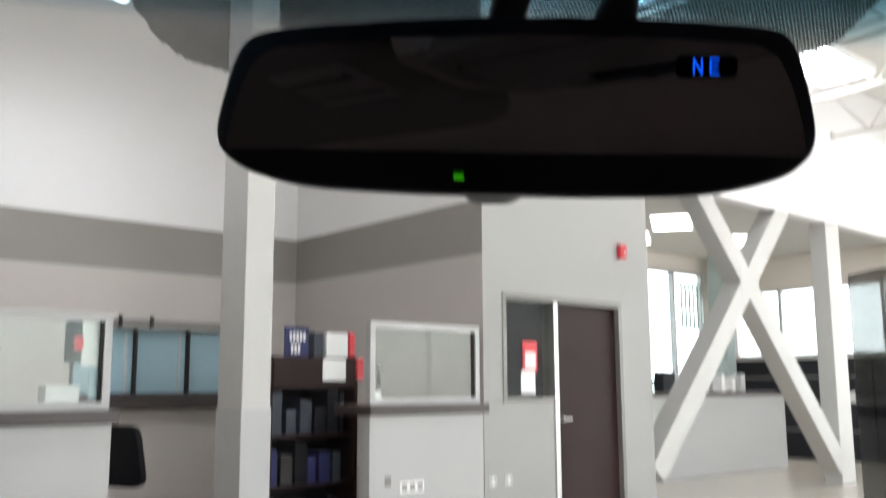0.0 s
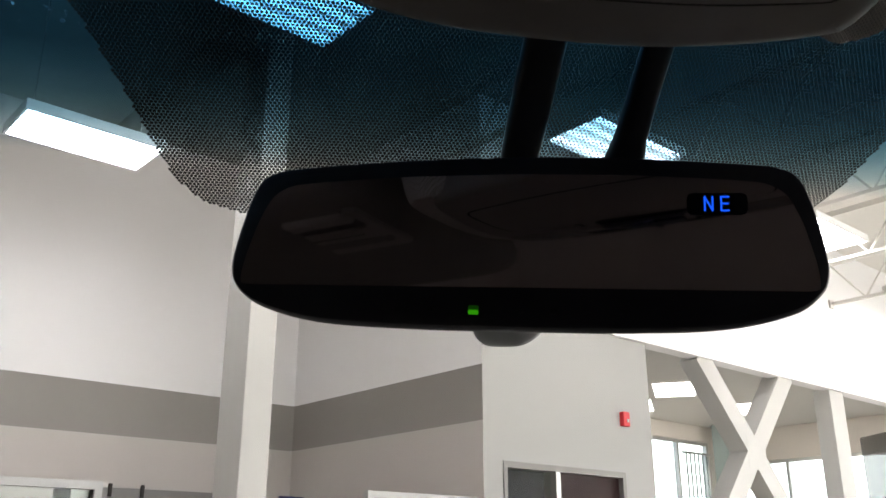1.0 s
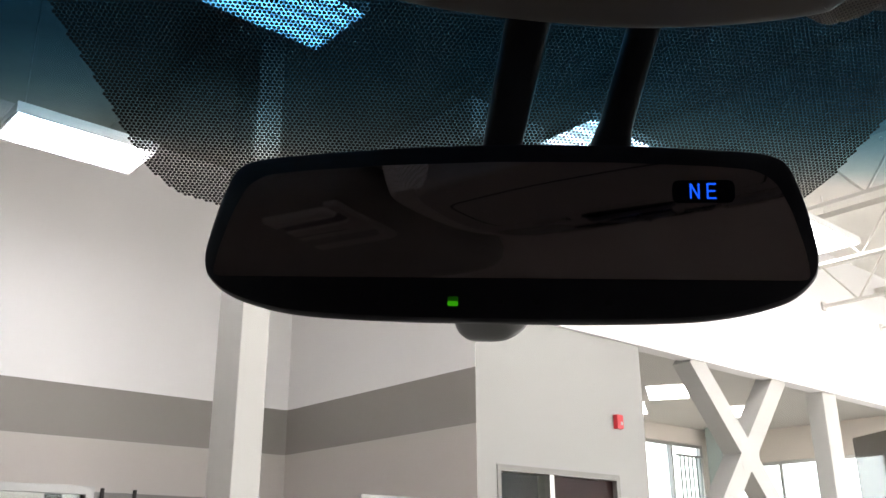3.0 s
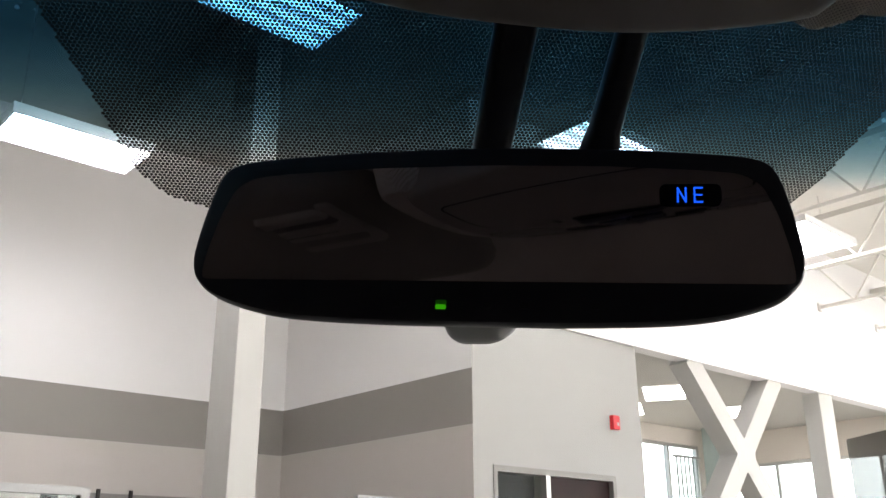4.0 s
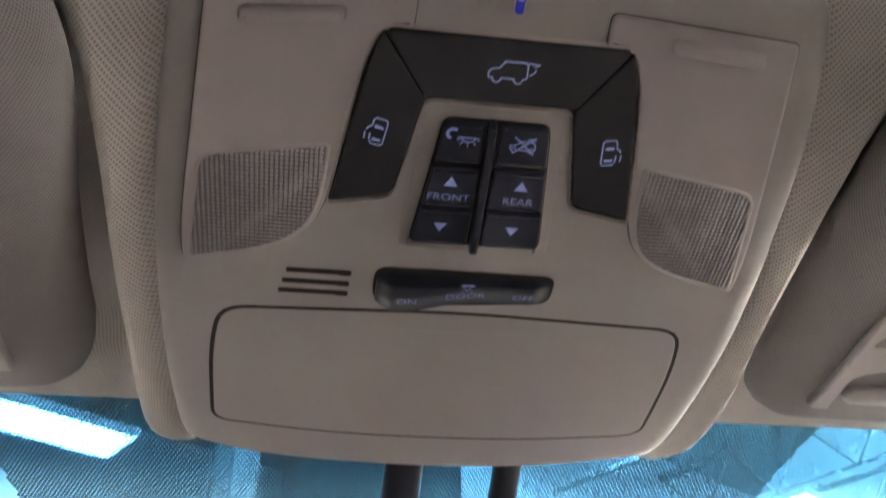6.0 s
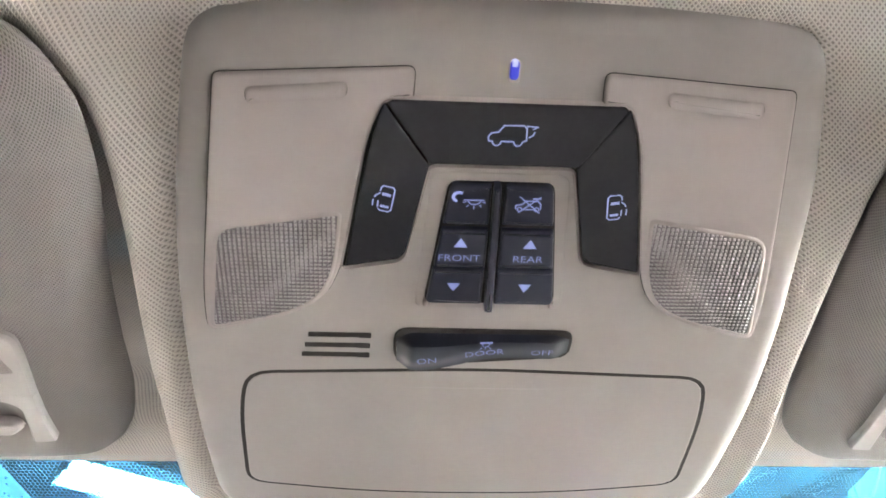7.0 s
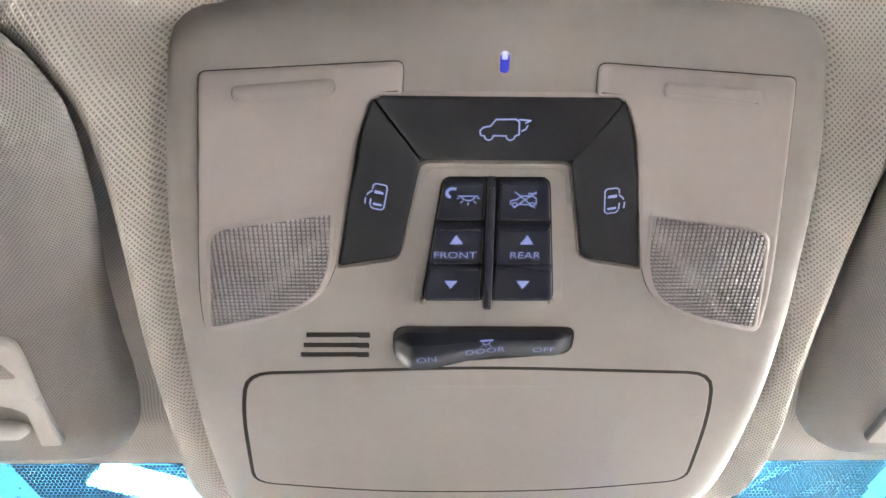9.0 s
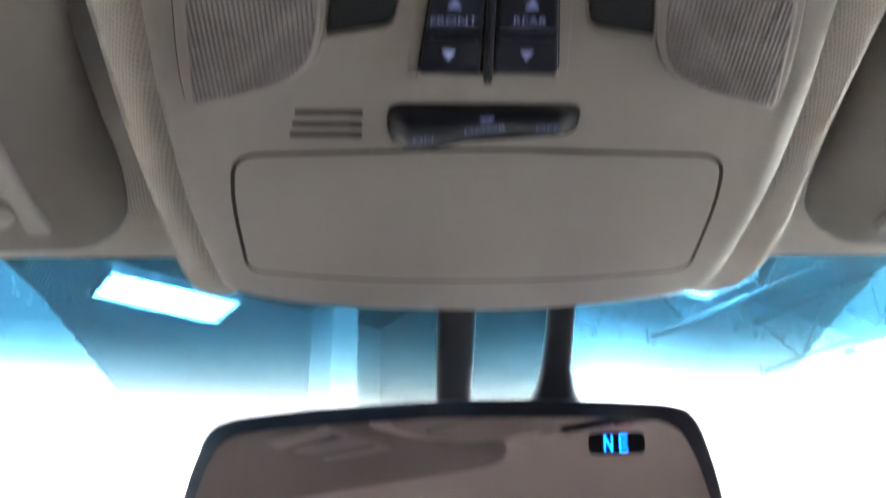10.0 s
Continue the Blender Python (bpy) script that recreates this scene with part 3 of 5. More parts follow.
def ribs(poly, pitch=0.00142):
    """Rows of small pillows within poly, sized to imitate the bowl's sheen: fuller where bright, flatter dashes beyond.
    """
    bm = bmesh.new()
    x0, x1 = min(p[0] for p in poly), max(p[0] for p in poly)
    y0, y1 = min(p[1] for p in poly), max(p[1] for p in poly)
    right = x0 > 0
    mx, my = (x0 + x1) / 2, y0 * 0.42 + y1 * 0.58
    h, rough = pitch / 2, random.Random(5)
    for i in range(-1, int((x1 - x0) / pitch) + 2):
        for j in range(-1, int((y1 - y0) / pitch) + 2):
            cx, cy = x0 + (i + 0.5) * pitch, y0 + (j + 0.5) * pitch
            if not inside(poly, cx, cy):
                continue
            fx, fy = (cx - x0) / (x1 - x0), (cy - y0) / (y1 - y0)
            fx = 1 - fx if right else fx
            away = math.hypot(cx - mx, cy - my) + 1e-9
            # pillow sizes draw an aslant highlight, with dashes beyond it, fuller pieces before it
            off = ((fx - 0.44) * 0.40 + (fy - 0.70) * 0.36) / 0.538
            fold = max(0, 1 - abs(off) / 0.08)
            beyond, near = smoothstep(0.03, 0.14, off), 1 - smoothstep(0.02, 0.32, fx)
            gx = h * min(1.0, 0.74 + 0.2 * fold + 0.26 * beyond + rough.uniform(-0.06, 0.06))
            gy = h * min(0.95, 0.62 + 0.28 * fold + 0.15 * near - 0.24 * beyond + rough.uniform(-0.06, 0.06))
            tip = 0.55 * smoothstep(0, 0.014, away)
            sx, sy = ((cx - mx) / away * tip + rough.uniform(-0.12, 0.12), (cy - my) / away * tip + rough.uniform(-0.12, 0.12))
            rings = []
            for k, z in ((1.0, -0.0012), (0.8, -0.00165)):
                ring = []
                for a, e in ((-1, -1), (1, -1), (1, 1), (-1, 1)):
                    px, py = a * gx * k, e * gy * k
                    while not inside(poly, cx + px, cy + py):
                        px, py = px * 0.8, py * 0.8
                    ring.append(bm.verts.new((cx + px, cy + py, z + (0 if k == 1 else px * sx + py * sy))))
                rings.append(ring)
            top = bm.verts.new((cx, cy, -0.00175))
            for k in range(4):
                bm.faces.new((rings[1][k - 1], rings[1][k], top))
                bm.faces.new((rings[0][k - 1], rings[0][k], rings[1][k], rings[1][k - 1]))
    for v in bm.verts:
        v.co.z += cz(v.co.y)
    return bm


for mirror_it in (False, True):
    side = flip if mirror_it else (lambda p: p)
    lens = part("map_light_lens", plate(side(LENS), -0.001, 0.0012, 0.0009), M_LENS, console, "pinkish satin press lens of a map light", smooth=True)
    part("lens_seam", plate(grow(side(LENS), 0.0002), -0.001, 0.00025, 0.0002), M_SEAM, console)
    # a flat plate, its dark colour standing in for shade inside the bowl
    diffuser = part("diffuser", plate(side(DIFF), -0.001, 0.00135, 0.0001), M_RIB_BACK, lens, "flat backing toned dark for the shaded bulb bowl behind the ribs")
    part("diffuser_ribs", ribs(side(DIFF)), M_RIB, diffuser, "pale ribs sized to draw the sheen of the bulb bowl")
    rim = [(grow(side(DIFF), 0.0012), -0.0011), (grow(side(DIFF), 0.0008), -0.00135), (grow(side(DIFF), 0.0002), -0.0016), (grow(side(DIFF), -0.0002), -0.0015), (grow(side(DIFF), -0.0003), -0.0012)]
    part("diffuser_rim", sink(layers(rim, False)), M_LENS, lens, smooth=True)
    part("press_bar", plate(side(PRESS), 0.0005, 0.0025, 0.0013), M_LENS, lens, smooth=True)

# dark door and tailgate buttons in a U
TOP = rounded([(-0.0344, -0.2848), (0.0347, -0.2848), (0.0222, -0.2668), (-0.0212, -0.2668)], [0.003, 0.003, 0.0008, 0.0008])
SIDE = rounded([(-0.0346, -0.2841), (-0.0214, -0.2662), (-0.0277, -0.2352), (-0.0346, -0.2335), (-0.0458, -0.2312), (-0.0421, -0.2540), (-0.0385, -0.2722), (-0.0363, -0.2802)], [0.0006, 0.001, 0.003, 0.004, 0.0005, 0.01, 0.006, 0.003])
tailgate = part("tailgate_button", plate(TOP, -0.001, 0.0022, 0.0004), M_PIANO, console, "dark bronze push button with a lit tailgate symbol", smooth=True)
left_door = part("door_button", plate(SIDE, -0.001, 0.0022, 0.0004), M_PIANO, console, "dark push button with a lit sliding door symbol", smooth=True)
right_door = part("door_button", plate(flip(SIDE), -0.001, 0.0022, 0.0004), M_PIANO, console, "dark push button with a lit sliding door symbol", smooth=True)
SURROUND = rounded([(-0.0351, -0.2842), (0.0351, -0.2842), (0.0392, -0.2720), (0.0466, -0.2297), (0.0280, -0.2330), (0.0217, -0.2655), (-0.0217, -0.2655), (-0.0280, -0.2330), (-0.0466, -0.2297), (-0.0392, -0.2720)], [0.004, 0.004, 0.003, 0.001, 0.003, 0.003, 0.003, 0.003, 0.001, 0.003])
part("button_seam", plate(SURROUND, -0.001, 0.0004, 0.0002), M_SEAM, console)
# a bright moulded lip runs round the dark buttons
lip = [(grow(SURROUND, 0.0011), 0.0002), (grow(SURROUND, 0.0009), -0.0009), (grow(SURROUND, 0.0006), -0.0014), (grow(SURROUND, 0.0003), -0.0013), (grow(SURROUND, 0.0001), 0.0)]
part("button_lip", sink(layers(lip, False)), M_LENS, console, "pale moulded lip round the buttons", smooth=True)


def tailgate_icon():
    bm = bmesh.new()
    k = 0.00088
    outline = [(-5.8, -2.3), (-7.0, -2.2), (-7.2, -0.6), (-6.2, 0.6), (-4.0, 1.0), (-2.3, 3.3), (3.9, 3.4), (5.0, 2.6), (5.2, -1.8), (4.0, -2.3)]
    stroke(bm, [(x * k, y * k) for x, y in outline], 0.00045)
    for cx in (-4.4, 2.5):
        stroke(bm, [((cx + 1.4 * math.cos(a)) * k, (-2.4 + 1.4 * math.sin(a)) * k) for a in [math.pi * (1 + i / 6) for i in range(7)]], 0.00045)
    stroke(bm, [(-3.0 * k, -2.3 * k), (1.1 * k, -2.3 * k)], 0.00045)
    stroke(bm, [(5.0 * k, 3.3 * k), (8.6 * k, 3.0 * k), (7.0 * k, 2.2 * k)], 0.00042)
    stroke(bm, [(5.9 * k, -0.7 * k), (7.2 * k, 0.1 * k), (7.7 * k, 1.3 * k)], 0.00042)
    return bm


def door_icon(s):
    bm = bmesh.new()
    k = 0.00095
    stroke(bm, [(s * x * k, y * k) for x, y in ((-2.0, 2.6), (-1.9, 3.9), (-1.2, 4.5), (1.8, 4.3), (2.4, 3.4), (2.2, -3.8), (1.4, -4.5), (-1.2, -4.3), (-1.9, -3.6))], 0.00042)
    stroke(bm, [(s * x * k, y * k) for x, y in ((-2.0, 1.9), (-3.2, 0.9), (-3.4, 0.3))], 0.00045)
    patch(bm, [(s * x * k, y * k) for x, y in ((-1.3, 2.2), (1.3, 1.9), (1.5, 0.9), (-1.3, 1.1))])
    patch(bm, [(s * x * k, y * k) for x, y in ((-1.3, -2.2), (1.5, -2.5), (1.3, -3.3), (-1.3, -3.1))])
    stroke(bm, [(s * x * k, y * k) for x, y in ((-2.2, -1.0), (-2.1, -3.0))], 0.00045)
    stroke(bm, [(s * x * k, y * k) for x, y in ((-3.8, -0.8), (-3.7, -2.8))], 0.00045)
    return bm


part("symbol", on_console(tailgate_icon(), 0.0012, -0.2758, 0.0027), M_ICON, tailgate, "pale blue lit tailgate symbol")
part("symbol", on_console(door_icon(1), -0.0337, -0.2551, 0.0027, -8), M_ICON, left_door, "pale blue lit sliding door symbol")
part("symbol", on_console(door_icon(-1), 0.0345, -0.2542, 0.0027, 4), M_ICON, right_door, "pale blue lit sliding door symbol")

# button bank
BANK = rounded([(-0.0153, -0.2604), (0.0161, -0.2604), (0.0211, -0.2172), (-0.0210, -0.2172)], 0.003)
bezel = rounded([(-0.0205, -0.2630), (0.0205, -0.2630), (0.0240, -0.2136), (-0.0240, -0.2136)], 0.004)
part("button_frame", plate(bezel, -0.001, 0.0002, 0.0002), M_TRIM, console, smooth=True)
part("button_well", plate(BANK, 0.0, 0.0013, 0.0002), M_SEAM, console)
# raised pale pads stand in for highlights at the well's lower corners
for x in (-0.0203, 0.0204):
    part("well_glint", plate(rounded([(x - 0.0009, -0.2174), (x + 0.0009, -0.2174), (x + 0.0008, -0.2146), (x - 0.0008, -0.2146)], 0.0007), -0.001, 0.0011, 0.0007), M_LENS, console, smooth=True)
MID = -0.0006


def edge_x(y, s):
    f = (y + 0.2622) / 0.0442
    return -0.0146 - 0.0058 * f if s < 0 else 0.0154 + 0.0051 * f


banks = {}
for s, column in ((-1, "front"), (1, "rear")):
    for k, (y0, y1) in enumerate(((-0.2604, -0.2474), (-0.2460, -0.2324), (-0.2316, -0.2180))):
        inner = MID + s * 0.0020
        poly = [(edge_x(y0, s), y0), (inner, y0), (inner, y1), (edge_x(y1, s), y1)]
        corner = [0.0022 if k == 0 else 0.0006, 0.0006, 0.0006, 0.0022 if k == 2 else 0.0006]
        if s > 0:
            poly, corner = poly[::-1], corner[::-1]
        banks[s, k] = part("button", plate(rounded(poly, corner), 0.0, (0.0024, 0.0030, 0.0028)[k], 0.0008), M_BUTTON, console, "black plastic push button with a lit symbol", smooth=True)
part("divider", plate(rounded([(MID - 0.0016, -0.2606), (MID + 0.0007, -0.2606), (MID + 0.0019, -0.2156), (MID - 0.0009, -0.2156)], 0.0008), 0.0, 0.0040, 0.0009), M_BUTTON, console, smooth=True)

for s, word, x in ((-1, "FRONT", -0.0107), (1, "REAR", 0.0105)):
    bm = patch(bmesh.new(), [(-0.0021, -0.0016), (0.0021, -0.0016), (0, 0.0018)])
    part("arrow", on_console(bm, x, -0.2412, 0.0034), M_ICON, banks[s, 1], "pale lit arrow")
    part("lettering", on_console(lettering(word, 0.0038), x - 0.0002, -0.2357, 0.0034), M_ICON, banks[s, 1], "pale lit word " + word)
    bm = patch(bmesh.new(), [(-0.0021, 0.0016), (0, -0.0016), (0.0021, 0.0016)])
    part("arrow", on_console(bm, x - 0.0012 * (s < 0), -0.2246, 0.0032), M_ICON, banks[s, 2], "pale lit arrow")


def moon_lamp_icon():
    bm = bmesh.new()
    k = 0.001
    stroke(bm, [(-1.4 * k, 0), (4.4 * k, 0)], 0.0004)
    stroke(bm, [((1.6 + 1.9 * math.cos(a)) * k, 1.5 * math.sin(a) * k) for a in [math.pi * (1 + i / 8) for i in range(9)]], 0.0004)
    for a in (195, 230, 270, 310, 345):
        c, d = math.cos(radians(a)), math.sin(radians(a))
        stroke(bm, [((1.6 + 2.6 * c) * k, 2.2 * d * k), ((1.6 + 3.4 * c) * k, 3.0 * d * k)], 0.00035)
    arc = [((-3.0 + 1.7 * math.cos(a)) * k, (1.0 + 1.5 * math.sin(a)) * k) for a in [math.pi * (0.35 + i / 7) for i in range(8)]]
    stroke(bm, arc, 0.0009)
    return bm


def crossed_car_icon():
    bm = bmesh.new()
    k = 0.001
    stroke(bm, [(x * k, y * k) for x, y in ((-4, -1.6), (-4, -0.4), (-2.2, 0), (-1, 1.2), (2.4, 1.2), (3.4, 0.2), (3.4, -1.6))], 0.0004)
    stroke(bm, [(x * k, y * k) for x, y in ((-2, -1.7), (1.4, -1.7))], 0.0004)
    for cx in (-2.8, 2.3):
        stroke(bm, [((cx + 0.7 * math.cos(a)) * k, (-1.7 + 0.7 * math.sin(a)) * k) for a in [2 * math.pi * i / 8 for i in range(9)]], 0.00035)
    stroke(bm, [(-3.0 * k, 2.6 * k), (3.2 * k, -2.8 * k)], 0.0004)
    stroke(bm, [(3.2 * k, 2.6 * k), (-3.0 * k, -2.8 * k)], 0.0004)
    stroke(bm, [(1.0 * k, 2.0 * k), (3.2 * k, 2.0 * k)], 0.0005)
    return bm


part("symbol", on_console(moon_lamp_icon(), -0.0092, -0.2555, 0.0028), M_ICON, banks[-1, 0], "pale lit night lamp symbol")
part("symbol", on_console(crossed_car_icon(), 0.0088, -0.2545, 0.0028), M_ICON, banks[1, 0], "pale lit crossed-out car symbol")

# lamp switch: a rocker in a dark pocket
POCKET = rounded([(-0.0300, -0.2049), (0.0298, -0.2047), (0.0298, -0.1926), (-0.0235, -0.1874), (-0.0302, -0.1908)], [0.005, 0.004, 0.005, 0.004, 0.005])
part("switch_pocket", plate(POCKET, -0.001, 0.0006, 0.0003), M_SEAM, console)


def rocker_edges(f):
    """The rocker's two long edges a share f of the way along it."""
    pinch = 1 - 0.30 * (1 - min(1, min(f, 1 - f) / 0.10)) ** 2
    top, bot = -0.2037, -0.1885 - 0.0050 * smoothstep(0.12, 0.62, f)
    mid, half = (top + bot) / 2, (bot - top) / 2 * pinch
    return mid - half, mid + half


def rocker_rise(f, g):
    """How far the rocker stands out; g: share of its width."""
    wave = smoothstep(0.12, 0.62, f)
    crest = 0.55 - 0.25 * wave
    return (0.0046 - 0.0018 * wave) * smoothstep(0, 0.2, g) * (1 - 0.30 * smoothstep(crest, 1.0, g)) * (0.3 + 0.7 * smoothstep(0.0, 0.10, min(f, 1 - f)))


bm = bmesh.new()
nx, ny = 72, 16
grid = []
for i in range(nx + 1):
    f = i / nx
    y0, y1 = rocker_edges(f)
    grid.append([bm.verts.new((-0.0291 + 0.0578 * f, y0 + (y1 - y0) * j / ny, -rocker_rise(f, j / ny))) for j in range(ny + 1)])
for a, b in zip(grid, grid[1:]):
    for j in range(ny):
        bm.faces.new((a[j], a[j + 1], b[j + 1], b[j]))
edge = [e for e in bm.edges if e.is_boundary]
ext = bmesh.ops.extrude_edge_only(bm, edges=edge)["geom"]
for v in ext:
    if isinstance(v, bmesh.types.BMVert):
        v.co.z = 0.001
for v in bm.verts:
    v.co.z += cz(v.co.y)
rocker = part("lamp_switch", bm, M_ROCKER, console, "blue black rocker switch with lit words", smooth=True)


def on_rocker(bm):
    """Lays flat letters down on the rocker's curved face."""
    for v in bm.verts:
        f = min(0.98, max(0.02, (v.co.x + 0.0291) / 0.0578))
        y0, y1 = rocker_edges(f)
        v.co.z = cz(v.co.y) - rocker_rise(f, min(1, max(0, (v.co.y - y0) / (y1 - y0)))) - 0.0009
    return bm


for word, x, y, h, size, turn in (("ON", -0.0189, -0.1946, 0.0050, 0.0041, 4), ("DOOR", 0.0002, -0.1970, 0.0044, 0.0042, 4), ("OFF", 0.0196, -0.1972, 0.0038, 0.0041, 2)):
    part("lettering", on_rocker(on_console(lettering(word, size), x, y, h, turn)), M_ICON, rocker, "pale blue lit word " + word)
bm = stroke(bmesh.new(), [(-0.0018, 0.0009), (0.0022, 0.0010)], 0.0003)
stroke(bm, [(-0.0011, 0.0006), (-0.0007, -0.0002), (0.0009, -0.0001), (0.0013, 0.0007)], 0.0003)
for dx in (-0.0012, 0, 0.0012):
    stroke(bm, [(dx, -0.0006), (dx * 1.5, -0.0012)], 0.00028)
part("symbol", on_rocker(on_console(bm, 0.0004, -0.2003, 0.0046)), M_ICON, rocker, "pale blue lit lamp symbol")

# microphone slots
for k, (x0, x1, y) in enumerate(((-0.0583, -0.0375, -0.2008), (-0.0596, -0.0379, -0.1961), (-0.0608, -0.0381, -0.1917))):
    poly = rounded([(x0, y - 0.0013), (x1, y - 0.0013), (x1, y + 0.0011), (x0, y + 0.0011)], 0.0005)
    part("microphone_slot", plate(poly, -0.001, 0.00015, 0.0001), M_SEAM, console, "dark narrow slot")
    part("slot_lip", plate([(x0, y + 0.0007), (x1 - 0.004, y + 0.0007), (x1 - 0.004, y + 0.0012), (x0, y + 0.0012)], -0.001, 0.0004, 0.0002), M_TRIM, console)

# glasses box lid
LID = rounded([(-0.0793, -0.1820), (0.0000, -0.1850), (0.0793, -0.1820), (0.0830, -0.1617), (0.0845, -0.1150), (0.0396, -0.1072), (0.0000, -0.1060), (-0.0396, -0.1072), (-0.0845, -0.1150), (-0.0830, -0.1617)], [0.008, 0.02, 0.008, 0.015, 0.007, 0.02, 0.02, 0.02, 0.007, 0.015])
part("lid_seam", plate(grow(LID, 0.0014), -0.001, 0.00012, 0.0001), M_SEAM, console)
lid = part("storage_lid", plate(LID, -0.001, 0.00035, 0.0003), M_TRIM, console, "smooth beige lid of the closed glasses box", smooth=True)
# a soft grip line on the lid
bm = bmesh.new()
rows = []
for k in range(17):
    x, amp = -0.0275 + 0.0565 * k / 16, math.sin(math.pi * k / 16) ** 0.6
    rows.append([bm.verts.new((x, -0.1768 + dy, -0.0003 - amp * h)) for dy, h in ((-0.0030, 0.0), (-0.0018, 0.00018), (-0.0007, 0.00042), (0.0, 0.00048), (0.0006, 0.00030), (0.0010, 0.0))])
for a, c in zip(rows, rows[1:]):
    for k in range(5):
        bm.faces.new((a[k], a[k + 1], c[k + 1], c[k]))
for v in bm.verts:
    v.co.z += cz(v.co.y)
part("finger_grip", bm, M_TRIM, lid, smooth=True)

# small blue lamp
part("lamp_socket", plate(rounded([(-0.0008, -0.2958), (0.0026, -0.2958), (0.0025, -0.2896), (-0.0008, -0.2896)], 0.0012), -0.001, 0.0005, 0.0003), M_LENS, console)
glim = part("ambient_lamp", plate(rounded([(-0.0005, -0.2958), (0.0021, -0.2958), (0.0021, -0.2907), (-0.0005, -0.2907)], 0.0012), 0.0, 0.0012, 0.0006), M_BLUE, console, "tiny lit blue lamp")
part("lamp_core", plate(rounded([(-0.0001, -0.2960), (0.0016, -0.2960), (0.0016, -0.2946), (-0.0001, -0.2946)], 0.0006), 0.0, 0.0016, 0.0003), M_BLUE_HOT, glim, "white hot core of the lamp")

# ---- sun visors ----
VISOR_LEFT = [(-0.5000, -0.3140), (-0.3000, -0.3160), (-0.2200, -0.3165), (-0.1780, -0.3165), (-0.1560, -0.3155), (-0.1400, -0.3125), (-0.1290, -0.3066), (-0.1238, -0.3003), (-0.1196, -0.2906), (-0.1165, -0.2780), (-0.1168, -0.2572), (-0.1200, -0.2323), (-0.1235, -0.2105), (-0.1277, -0.1682), (-0.1297, -0.1390), (-0.1365, -0.1080), (-0.1472, -0.0935), (-0.1614, -0.0875), (-0.1850, -0.0855), (-0.2150, -0.0845), (-0.3000, -0.0830), (-0.5000, -0.0820)]
VISOR_RIGHT = [(0.500, -0.3140), (0.300, -0.3160), (0.220, -0.3165), (0.180, -0.3165), (0.158, -0.3155), (0.1435, -0.3125), (0.1325, -0.3066), (0.1272, -0.3003), (0.1228, -0.2906), (0.1196, -0.2780), (0.1186, -0.2620), (0.1190, -0.2430), (0.1205, -0.2236), (0.1244, -0.1957), (0.1293, -0.1591), (0.1356, -0.1250), (0.1418, -0.1082), (0.1511, -0.0980), (0.1635, -0.0912), (0.1810, -0.0895), (0.215, -0.0885), (0.300, -0.0870), (0.500, -0.0860)]


